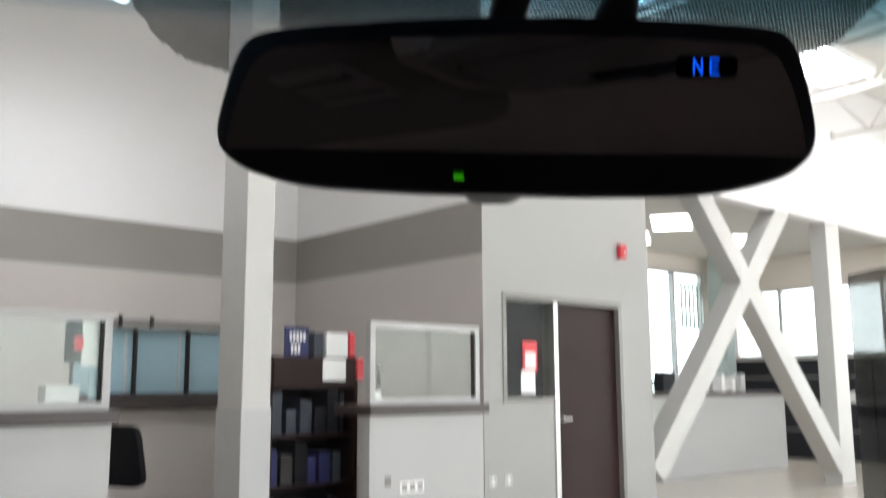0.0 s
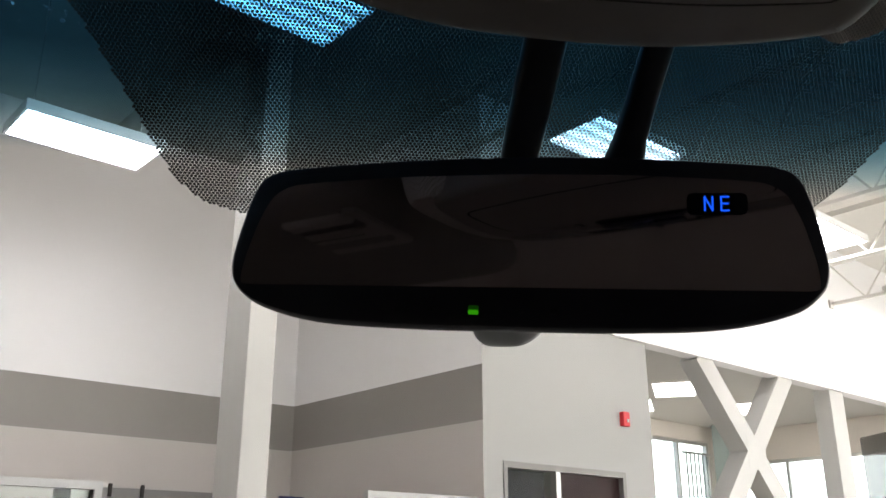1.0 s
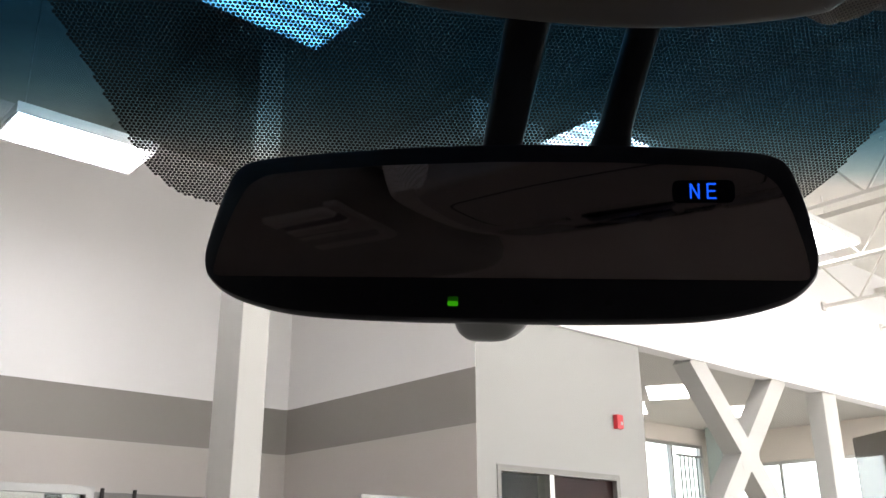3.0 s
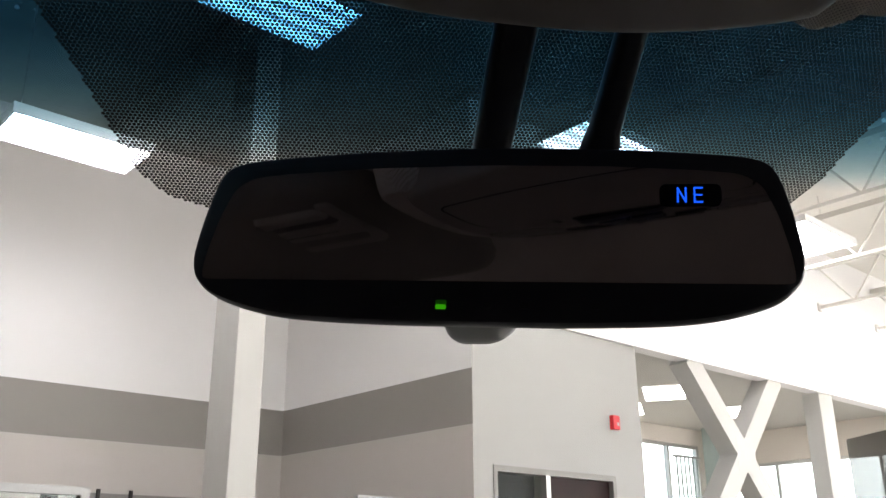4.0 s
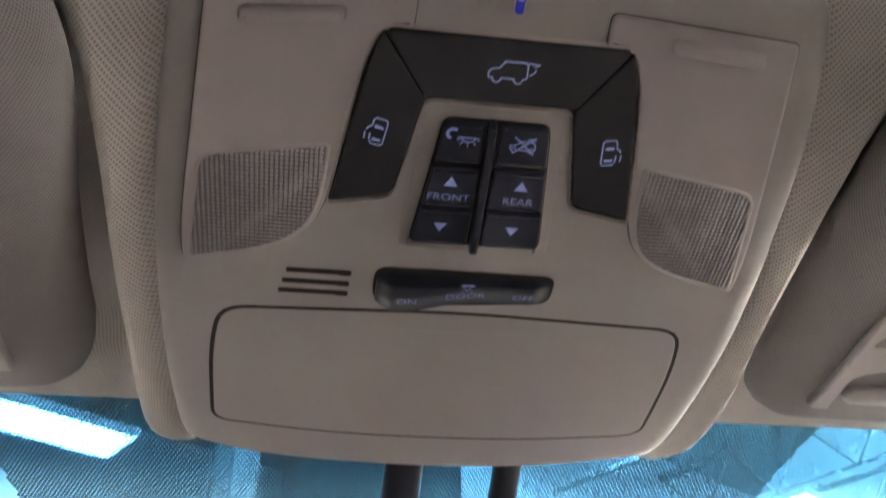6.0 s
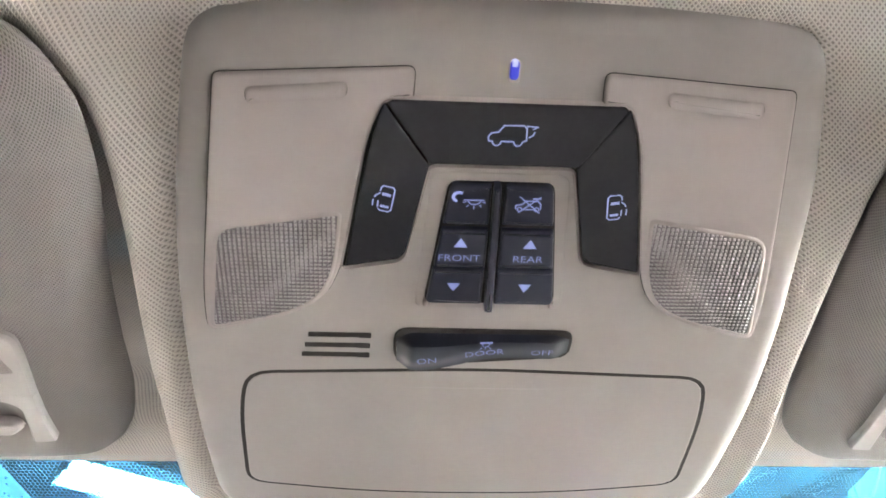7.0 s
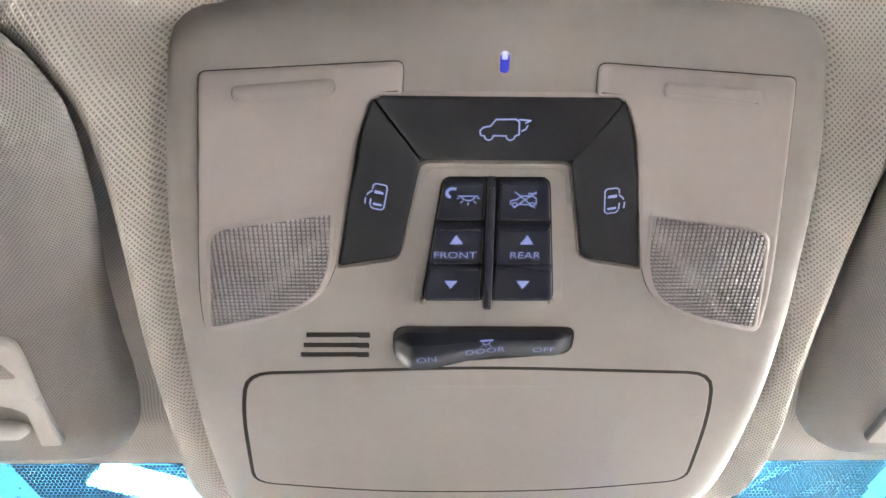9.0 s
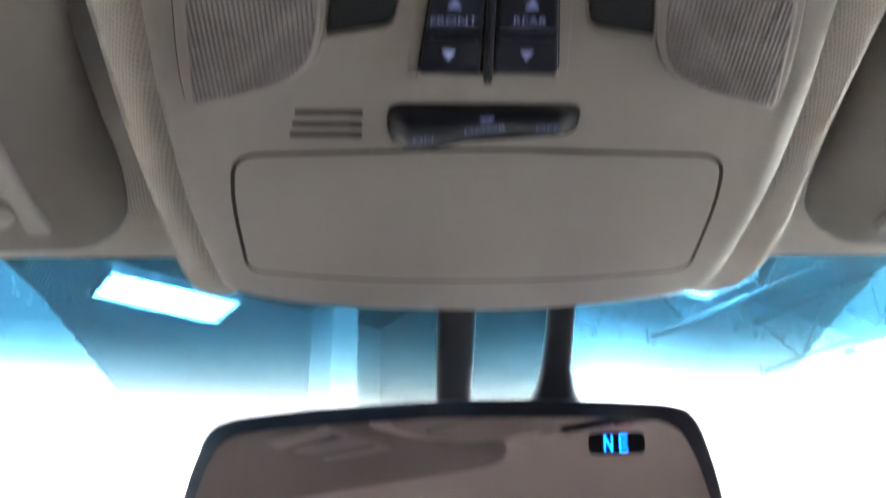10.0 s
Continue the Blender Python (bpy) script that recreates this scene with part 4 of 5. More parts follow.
def visor(mirror_it):
    pts = VISOR_RIGHT if mirror_it else VISOR_LEFT
    end = [(pts[0][0], -0.313), (pts[0][0], -0.083)]
    whole = end[:1] + [p for p in smooth_loop(pts, 6) if abs(p[0]) < 0.49] + end[1:]
    v = thing("sun_visor", "beige cloth sun visor folded up against the roof lining", "sun visor", Matrix.Identity(4), "sun visors")
    z0, t, s = 1.4830, 0.021, 1 if mirror_it else -1
    rings = [(grow(whole, -0.006), z0 + t), (grow(whole, -0.0022), z0 + t - 0.003), (whole, z0 + t * 0.6), (grow(whole, -0.0012), z0 + t * 0.38), (grow(whole, -0.0042), z0 + 0.0042), (grow(whole, -0.0085), z0 + 0.0022), (grow(whole, -0.0125), z0 + 0.0011), (grow(whole, -0.0165), z0 + 0.0006)]
    pad = layers(rings, False)
    face = [v for v in pad.verts if abs(v.co.z - z0 - 0.0006) < 1e-6]
    rest = [pad.verts.new((v.co.x + (s * 0.32 - v.co.x) * 0.12, v.co.y + (-0.21 - v.co.y) * 0.12, z0)) for v in face]
    far = pad.verts.new((s * 0.32, -0.21, z0))
    for k in range(len(face)):
        pad.faces.new((face[k - 1], face[k], rest[k], rest[k - 1]))
        pad.faces.new((rest[k - 1], rest[k], far))
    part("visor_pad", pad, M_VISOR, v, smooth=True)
    def fit(x, y):
        return (s * x * 1.033 + 0.0009, y * 1.033 + 0.0148)

    # moulded end cap with a slot, and the hook below it
    cap = rounded([fit(x, y) for x, y in ((0.215, -0.2010), (0.159, -0.1998), (0.1525, -0.1980), (0.1532, -0.1838), (0.1550, -0.1661), (0.1560, -0.1576), (0.215, -0.1592))], [0.001, 0.004, 0.006, 0.005, 0.006, 0.001, 0.001])
    end_cap = part("end_cap", layers([(cap, z0 + 0.006), (cap, z0 - 0.0014), (grow(cap, -0.0007), z0 - 0.0024), (grow(cap, -0.0014), z0 - 0.0028)]), M_TRIM, v, "smooth beige plastic end cap")
    leg = rounded([fit(x, y) for x, y in ((0.1553, -0.1630), (0.1720, -0.1630), (0.1720, -0.1578), (0.1668, -0.1562), (0.1634, -0.1520), (0.1645, -0.1400), (0.1660, -0.1264), (0.1562, -0.1272), (0.1566, -0.1450))], [0.001, 0.001, 0.001, 0.003, 0.003, 0.003, 0.0015, 0.003, 0.006])
    part("cap_leg", layers([(leg, z0 + 0.006), (leg, z0 - 0.0018), (grow(leg, -0.0005), z0 - 0.0026), (grow(leg, -0.0010), z0 - 0.00295)]), M_TRIM, end_cap)
    slot = rounded([fit(x, y) for x, y in ((0.215, -0.1885), (0.1612, -0.1880), (0.1585, -0.1772), (0.215, -0.1776))], [0.001, 0.0035, 0.002, 0.001])
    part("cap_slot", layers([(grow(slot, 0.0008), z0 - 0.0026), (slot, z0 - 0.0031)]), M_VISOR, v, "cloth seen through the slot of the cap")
    well = rounded([fit(x, y) for x, y in ((0.214, -0.1592), (0.167, -0.1582), (0.1610, -0.1545), (0.1636, -0.1395), (0.214, -0.1395))], [0.0004, 0.003, 0.003, 0.002, 0.0004])
    part("cap_groove", layers([(q, z0 - d) for q in [[fit(x, y) for x, y in ((0.214, -0.1694), (0.1740, -0.1690), (0.1742, -0.1683), (0.214, -0.1686))]] for d in (0.0020, 0.0030)]), M_SEAM, v, "fine groove")
    # no hollow is cut: the plate's darker colour gives the recess its shade
    part("hook_recess", layers([(well, z0 + 0.001), (well, z0 - 0.0012)]), M_RECESS, v, "plate toned dark for the shade in the recess above the hook")
    hook = rounded([fit(x, y) for x, y in ((0.215, -0.1462), (0.1668, -0.1448), (0.1652, -0.1390), (0.1710, -0.1325), (0.215, -0.1330))], [0.001, 0.003, 0.003, 0.003, 0.001])
    part("visor_hook", layers([(hook, z0 + 0.01), (hook, z0 - 0.002), (grow(hook, -0.0008), z0 - 0.0034), (grow(hook, -0.0022), z0 - 0.0042)]), M_TRIM, v, "beige plastic hook", smooth=True)
    return v


visor(False)
visor(True)

# ---- rear-view mirror ----
MIRROR_AT = Matrix.Translation((-0.0006, -0.0123, 1.4110))
n_dir = Vector((-0.2889, -0.9572, -0.0165)).normalized()
h_dir = Vector((0, 0, 1)).cross(n_dir).normalized()
u_dir = n_dir.cross(h_dir).normalized()
MIRROR_M = MIRROR_AT @ Matrix((h_dir, u_dir, n_dir)).transposed().to_4x4() @ Matrix.Rotation(radians(-3.6), 4, "Z") @ Matrix.Translation((-0.0118, 0, 0))
half = [(0, 0.0362), (0.05, 0.0350), (0.09, 0.0325), (0.1105, 0.0300), (0.1195, 0.0245), (0.1245, 0.011), (0.1280, -0.006), (0.1288, -0.0170), (0.1255, -0.0255), (0.1140, -0.0335), (0.087, -0.0402), (0.045, -0.0425), (0, -0.0428)]
SHELL = [(x - 0.0008, y + 0.0003) for x, y in smooth_loop(half + [(-x, y) for x, y in half[-2:0:-1]], 5)]
mirror = thing("rear_view_mirror", "black rear-view mirror with a compass display on two stalks", "rear-view mirror", MIRROR_M)
part("housing", layers([(grow(SHELL, -0.022), -0.034), (grow(SHELL, -0.010), -0.030), (grow(SHELL, -0.003), -0.019), (SHELL, -0.008), (SHELL, -0.003), (grow(SHELL, -0.0008), -0.0008), (grow(SHELL, -0.0022), 0.0)], True, True), M_BLACK, mirror, smooth=True)
half = [(0, 0.0272), (0.05, 0.0262), (0.088, 0.0240), (0.1050, 0.0222), (0.1130, 0.0170), (0.1185, 0.004), (0.1225, -0.012), (0.1238, -0.0215)]
FACE = rounded(half + [(0.1230, -0.0250)] + [(-0.1230, -0.0250)] + [(-x, y) for x, y in half[-1:0:-1]], 0.004)
part("mirror_glass", layers([(FACE, -0.0005), (FACE, 0.0005)]), M_MIRROR, mirror, "dark dimming mirror glass")
bezel = rounded([(0.0718, 0.0080), (0.0966, 0.0080), (0.0966, 0.0176), (0.0718, 0.0176)], 0.003)
display = part("compass_display", layers([(bezel, 0.0003), (bezel, 0.0010)]), M_DISPLAY, mirror, "dark window of the compass display")


def segments(letter):
    bm = bmesh.new()
    w, h = 0.0032, 0.0062
    if letter == "N":
        stroke(bm, [(0, 0), (0, h), (w, 0), (w, h)], 0.00075)
    else:
        stroke(bm, [(w, h), (0, h), (0, 0), (w, 0)], 0.00075)
        stroke(bm, [(0, h / 2), (w * 0.9, h / 2)], 0.00075)
    return bm


for letter, x in (("N", 0.0791), ("E", 0.0858)):
    bm = segments(letter)
    bm.transform(Matrix.Translation((x, 0.0096, 0.0013)))
    part("compass_letter", bm, M_NE, display, "lit blue letter " + letter)
for name, y0, y1, mat, text in (("indicator_light", -0.0370, -0.0350, M_GREEN, "small lit green indicator"), ("indicator_window", -0.0350, -0.0331, M_GREEN_DIM, "dim upper half of the green indicator")):
    lamp = rounded([(-0.0196, y0), (-0.0152, y0), (-0.0152, y1), (-0.0196, y1)], 0.0006)
    part(name, layers([(lamp, -0.0002), (lamp, 0.0004)]), mat, mirror, text)
for x in (-0.050, -0.036, 0.002, 0.017, 0.046):
    mark = rounded([(x - 0.0016, -0.0362), (x + 0.0016, -0.0362), (x + 0.0016, -0.0336), (x - 0.0016, -0.0336)], 0.0005)
    part("button_mark", layers([(mark, -0.0002), (mark, 0.0002)]), M_STALK, mirror, "faint dark button mark")
# rounded rear of the mirror's mount, hanging below the glass behind the housing
rear = rounded([(-0.0330, -0.0080), (0.0080, -0.0080), (0.0078, -0.0165), (0.0045, -0.0215), (-0.0015, -0.0262), (-0.0080, -0.0285), (-0.0240, -0.0287), (-0.0290, -0.0262), (-0.0322, -0.0200)], 0.004)
part("mount_cover", layers([(grow(rear, -0.005), -0.030), (grow(rear, -0.002), -0.060), (grow(rear, -0.0004), -0.092), (rear, -0.100), (grow(rear, -0.0010), -0.110), (grow(rear, -0.004), -0.114)], True, True), M_STALK, mirror, smooth=True)


def loft(sections):
    """A skin through four-cornered rounded sections: (centre, half width, half depth)."""
    bm = bmesh.new()
    rows = []
    for c, w, d in sections:
        ring = rounded([(-w, -d), (w, -d), (w, d), (-w, d)], min(w, d) * 0.8, 3)
        rows.append([bm.verts.new(Vector(c) + Vector((x, 0.5 * y, 0.87 * y))) for x, y in ring])
    for a, b in zip(rows, rows[1:]):
        for i in range(len(a)):
            bm.faces.new((a[i - 1], a[i], b[i], b[i - 1]))
    bm.faces.new(rows[0])
    bm.faces.new(rows[-1])
    return bm


inv = MIRROR_M.inverted()


def under_glass(x, y, gap=0.0062):
    return (x, y, glass_z(y) - gap)


for sections in (
    [((0.0005, 0.022, 1.428), 0.0105, 0.008), ((0.0008, 0.036, 1.446), 0.0104, 0.007), (under_glass(0.0014, 0.048), 0.0098, 0.006), (under_glass(0.0008, 0.034), 0.0095, 0.006), (under_glass(0.0007, 0.0), 0.0098, 0.006), (under_glass(0.0008, -0.050), 0.0098, 0.006)],
    [((0.0545, 0.012, 1.426), 0.0190, 0.008), ((0.0570, 0.034, 1.448), 0.0176, 0.008), (under_glass(0.0574, 0.049), 0.0160, 0.007), (under_glass(0.0556, 0.037), 0.0104, 0.006), (under_glass(0.0546, 0.022), 0.0078, 0.006), (under_glass(0.0540, 0.0), 0.0071, 0.006), (under_glass(0.0527, -0.050), 0.0070, 0.006)],
):
    bm = loft(sections)
    bm.transform(inv)
    part("mirror_stalk", bm, M_STALK, mirror, "black plastic stalk and cable cover", smooth=True)


# ---- the showroom ----
# u runs along the wall with the door, v behind it; both from the door frame's near corner
ROOM = Matrix.Translation((1.512, 7.636, 0)) @ Matrix.Rotation(radians(33.62), 4, "Z")
WALL_MATS = (M_WALL, M_BAND, M_UPPER)


def banded(bm, u0, u1, v0, v1, top=5.7):
    box(bm, u0, u1, v0, v1, 0, 2.485, mat=0)
    box(bm, u0, u1, v0, v1, 2.485, 2.985, mat=1)
    box(bm, u0, u1, v0, v1, 2.985, top, mat=2)


solid("floor", boxes((-14, 11.5, -14, 6, -0.1, 0.0)), M_FLOOR, "beige polished showroom floor", "floor", "structure", ROOM)
solid("ceiling", boxes((-14, 11.5, -9.7, 0.15, 5.7, 5.8), (-14, -0.2, 0.15, 3.4, 5.7, 5.8)), M_CEIL, "white painted steel deck high above", "ceiling", "structure", ROOM)

bm = bmesh.new()
banded(bm, -14, -2.72, 3.094, 3.25)
banded(bm, -0.90, -0.236, 3.094, 3.25)
box(bm, -2.72, -0.90, 3.094, 3.25, 0, 1.24, mat=0)
box(bm, -2.72, -0.90, 3.094, 3.25, 1.98, 2.485, mat=0)
box(bm, -2.72, -0.90, 3.094, 3.25, 2.485, 2.985, mat=1)
box(bm, -2.72, -0.90, 3.094, 3.25, 2.985, 5.7, mat=2)
solid("wall_back", bm, WALL_MATS, "warm grey wall with a taupe stripe, white above", "wall", "structure", ROOM)
bm = bmesh.new()
banded(bm, -0.236, -0.10, 0.152, 3.25)
banded(bm, -0.236, -0.2345, 0.0, 0.152, 3.545)
solid("wall_side", bm, WALL_MATS, "warm grey side wall with a taupe stripe, white above", "wall", "structure", ROOM)
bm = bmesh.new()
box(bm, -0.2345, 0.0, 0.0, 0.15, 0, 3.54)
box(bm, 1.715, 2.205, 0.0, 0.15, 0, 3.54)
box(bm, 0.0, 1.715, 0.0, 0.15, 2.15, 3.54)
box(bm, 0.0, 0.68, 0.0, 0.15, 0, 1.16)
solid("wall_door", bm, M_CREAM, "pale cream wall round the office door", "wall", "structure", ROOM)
solid("bulkhead", boxes((-0.245, 11.4, -0.03, 0.15, 3.545, 5.7)), M_UPPER, "white bulkhead wall above the opening", "wall", "structure", ROOM)
# unseen wall, coloured dark so that faces turned left get less bounce
solid("wall_far_left", boxes((-14.2, -14, -9.7, 3.3, 0, 5.7)), M_SHADE_WALL, "unseen wall coloured dark to cut bounced light", "wall", "structure", ROOM)
solid("wall_behind", boxes((-14, 11.5, -9.7, -9.5, 0, 0.12), (-14, 11.5, -9.7, -9.5, 4.2, 5.7), (-14, -5.5, -9.7, -9.5, 0.12, 4.2), (9.1, 11.5, -9.7, -9.5, 0.12, 4.2)), M_UPPER, "unseen plain white wall round the added glazed front", "wall", "structure", ROOM)
# fill lamp added in an unseen front opening to even out walls and cabin
front_fill = new("front_fill", bpy.data.lights.new("front_fill", "AREA"))
front_fill.data.shape, front_fill.data.size, front_fill.data.size_y = "RECTANGLE", 14.5, 4.0
front_fill.data.energy, front_fill.data.color = FRONT_FILL_POWER, (1.0, 0.985, 0.985)
front_fill.matrix_world = ROOM @ Matrix.Translation((1.8, -9.58, 2.17)) @ Matrix.Rotation(radians(90), 4, "X")

solid("wall_right", boxes((11.3, 11.5, -9.5, -0.05, 0, 0.3), (11.3, 11.5, -9.5, -0.05, 4.2, 5.7), (11.3, 11.5, -9.5, -9.0, 0.3, 4.2), (11.3, 11.5, -0.6, -0.05, 0.3, 4.2)), M_UPPER, "unseen plain white wall round the added side opening", "wall", "structure", ROOM)
# fill lamp added in an unseen opening to bring light from the right
side_fill = new("side_fill", bpy.data.lights.new("side_fill", "AREA"))
side_fill.data.shape, side_fill.data.size, side_fill.data.size_y = "RECTANGLE", 8.2, 3.8
side_fill.data.energy, side_fill.data.color = SIDE_FILL_POWER, (1.0, 0.985, 0.985)
side_fill.matrix_world = ROOM @ Matrix.Translation((11.42, -4.8, 2.25)) @ Matrix.Rotation(radians(90), 4, "Z") @ Matrix.Rotation(radians(90), 4, "X")

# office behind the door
# the dimness of the room is put into the wall colour
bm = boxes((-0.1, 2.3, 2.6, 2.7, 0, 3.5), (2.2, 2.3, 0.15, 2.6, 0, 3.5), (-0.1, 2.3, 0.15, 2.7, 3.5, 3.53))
solid("office_wall", bm, M_SHADE_WALL, "office walls coloured dark for the dim room behind the sidelight", "wall", "structure", ROOM)

door = thing("door_1", "dark mahogany office door in a grey steel frame with a glazed sidelight", "door", ROOM, kind="structure")
part("door_frame", boxes((0.0, 0.045, -0.012, 0.14, 1.16, 2.15), (1.665, 1.715, -0.012, 0.14, 0.0, 2.15), (0.045, 1.665, -0.012, 0.14, 2.095, 2.15), (0.045, 0.68, -0.012, 0.14, 1.16, 1.205)), M_METAL, door, "grey painted steel frame")
part("mullion", boxes((0.675, 0.735, -0.014, 0.14, 0.0, 2.095)), M_ALU, door, "brushed metal mullion")
leaf = part("door_leaf", boxes((0.735, 1.665, 0.045, 0.09, 0.01, 2.095), bevel=0.003), M_WOOD, door, "dark mahogany door leaf")
part("door_handle", boxes((0.80, 0.83, 0.0, 0.045, 0.98, 1.02), (0.80, 0.92, -0.012, 0.006, 0.99, 1.01), bevel=0.003), M_ALU, leaf, "brushed metal lever")
part("sidelight_pane", boxes((0.045, 0.675, 0.05, 0.056, 1.205, 2.095)), M_PANE, door, "clear glass sidelight").visible_shadow = False
for name, mat, row, text in (("notice", M_RED, (0.30, 0.50, 0.040, 0.044, 1.44, 1.72), "red and white notice taped inside the glass"), ("notice", M_PAPER, (0.27, 0.46, 0.036, 0.039, 1.24, 1.45), "white paper notice taped inside the glass")):
    solid(name, boxes(row), mat, text, "notice", m=ROOM)
solid("notice", boxes((0.33, 0.47, 0.034, 0.0385, 1.47, 1.62)), M_PAPER, "small white panel on the red notice", "notice", m=ROOM)

# white plates drawn in place of bright reflections low on the wall
for u in (-0.195, 0.0):
    plate_ = thing("wall_glint", "white plate put in for a reflected glint beside the door", "wall outlet", ROOM @ Matrix.Translation((u, -0.001, 0.44)), "wall outlets")
    part("glint_plate", boxes((0.0, 0.105, -0.006, 0.0, 0.0, 0.10), bevel=0.002), M_WHITE, plate_)
    for z in (0.018, 0.058):
        part("glint_spot", boxes((0.035, 0.070, -0.0085, -0.0062, z, z + 0.026)), M_PAPER, plate_)
alarm = thing("fire_alarm", "red wall fire alarm with a clear strobe", "fire alarm", ROOM @ Matrix.Translation((1.735, -0.001, 2.68)))
part("alarm_body", boxes((-0.052, 0.052, -0.055, 0.0, -0.072, 0.072), bevel=0.008), M_RED, alarm)
part("strobe", boxes((-0.005, 0.025, -0.065, -0.055, -0.035, 0.0), bevel=0.004), M_WHITE, alarm, "white strobe lens")

# the steel frame under the bulkhead
brace = thing("cross_brace", "pale grey steel X brace standing under the bulkhead", "steel brace", ROOM)
for a, b in (((3.27, 0.12, 3.60), (6.36, 0.12, 0.25)), ((5.22, 0.12, 3.60), (2.26, 0.12, 0.40))):
    bm = bmesh.new()
    bar(bm, a, b, 0.26, 0.24, (0, 1, 0))
    part("brace_arm", bm, M_STEEL, brace)
part("gusset", boxes((4.06, 4.46, -0.002, 0.242, 2.34, 2.74)), M_STEEL, brace)
solid("steel_column", boxes((6.31, 6.70, 0.0, 0.24, 0, 3.545), bevel=0.012), M_STEEL, "pale grey square steel column beside the brace", "column", m=ROOM)
col = thing("steel_column", "pale grey square steel column in front of the offices", "column", ROOM @ Matrix.Translation((-2.520, 0.12, 0)))
part("shaft", boxes((0.0, 0.235, 0.0, 0.37, 0, 5.7), bevel=0.008), M_STEEL, col)
part("corner_guard", boxes((-0.006, 0.241, -0.006, 0.376, 0, 1.16), bevel=0.006), M_WHITE, col, "white wrap round the foot")

# ---- service counters with glass screens ----
def counter(name, u0, u1, label):
    c = thing("service_counter", label, "counter", ROOM @ Matrix.Translation((u0, 0, 0)), "service counters")
    w = u1 - u0
    part("front_panel", boxes((0, w, 0.0, 0.12, 0, 1.08), bevel=0.006), M_WHITE, c, "white front panel")
    part("ledge", boxes((-0.03, w + 0.03, -0.05, 0.45, 1.08, 1.165), bevel=0.008), M_LEDGE, c, "dark brown ledge")
    return c


def screen(u0, u1, z0, z1, label):
    s = thing("glass_screen", label, "glass screen", ROOM @ Matrix.Translation((u0, 0.02, z0)), "glass screens")
    w, h, f = u1 - u0, z1 - z0, 0.05
    part("screen_frame", boxes((0, w, 0, 0.06, 0, f), (0, w, 0, 0.06, h - f, h), (0, f, 0, 0.06, f, h - f), (w - f, w, 0, 0.06, f, h - f)), M_WHITE, s, "white painted frame")
    part("pane", boxes((f, w - f, 0.028, 0.034, f, h - f)), M_PANE, s, "clear glass pane").visible_shadow = False
    part("gasket", boxes((w - f - 0.014, w - f, 0.015, 0.05, f, h - f)), M_SEAM, s, "black gasket")
    return s


counter("a", -6.2, -3.50, "white service counter with a dark brown ledge")
screen(-6.0, -3.515, 1.166, 1.775, "white framed glass screen on the service counter")
counter("c", -1.47, -0.245, "white service counter with a dark brown ledge beside the office")
screen(-1.452, -0.262, 1.166, 1.825, "white framed glass screen on the counter beside the office")
solid("poster", boxes((-3.79, -3.685, 0.085, 0.09, 1.46, 1.75)), M_CABINET, "dark poster behind the glass screen", "poster", m=ROOM)
solid("poster", boxes((-3.685, -3.56, 0.085, 0.09, 1.44, 1.75)), M_PAPER, "pale poster with a red mark behind the glass screen", "poster", m=ROOM)
solid("poster", boxes((-3.735, -3.675, 0.080, 0.0845, 1.54, 1.63)), M_RED, "red emblem patch on the poster", "poster", m=ROOM)
solid("poster", boxes((-3.63, -3.57, 0.085, 0.09, 1.24, 1.42)), M_BLIND, "pale blue leaflet behind the glass screen", "poster", m=ROOM)
solid("paper_tray", boxes((-3.87, -3.66, 0.15, 0.30, 1.165, 1.32), bevel=0.006), M_PAPER, "pale paper tray on the counter behind the glass", "paper tray", m=ROOM)
solid("poster", boxes((-1.335, -1.30, 0.085, 0.09, 1.30, 1.47)), M_CABINET, "narrow dark card behind the glass screen", "poster", m=ROOM)
solid("poster", boxes((-1.375, -1.355, 0.080, 0.0845, 1.58, 1.68)), M_RED, "red mark on the dark poster", "poster", m=ROOM)
solid("poster", boxes((-1.40, -1.355, 0.085, 0.09, 1.50, 1.78)), M_CABINET, "dark poster with pale print behind the glass screen", "poster", m=ROOM)
solid("card_stand", boxes((-1.38, -1.28, 0.10, 0.16, 1.166, 1.27), bevel=0.004), M_PAPER, "white card stand on the dark ledge", "card stand", m=ROOM)

# pale pieces imitate outdoor light reflected in the glossy counter front
counter_glint = thing("counter_reflection", "white patch with a dark end, put in for glints on the counter front", "notice", ROOM @ Matrix.Translation((-1.32, -0.006, 0.47)))
part("card", boxes((0.15, 0.40, 0.0, 0.005, 0.0, 0.085)), M_PAPER, counter_glint)
for i in range(3):
    part("mark_bar", boxes((0.17 + 0.08 * i, 0.22 + 0.08 * i, -0.003, -0.0005, 0.02, 0.065)), M_METAL, counter_glint, "grey bar breaking up the glint")
part("glint_end", boxes((0.0, 0.06, 0.0, 0.005, 0.06, 0.14)), M_METAL, counter_glint, "dark grey end")
# back window with blue blinds
win = thing("window_1", "wide back office window closed by pale blue blinds", "window", ROOM, kind="structure")
part("window_frame", boxes((-2.72, -0.90, 3.06, 3.2, 1.24, 1.26), (-2.72, -0.90, 3.06, 3.2, 1.955, 1.98), *[(x, x + 0.022, 3.06, 3.2, 1.26, 1.955) for x in (-2.72, -2.10, -1.54, -0.922)]), M_SEAM, win, "black window frame")
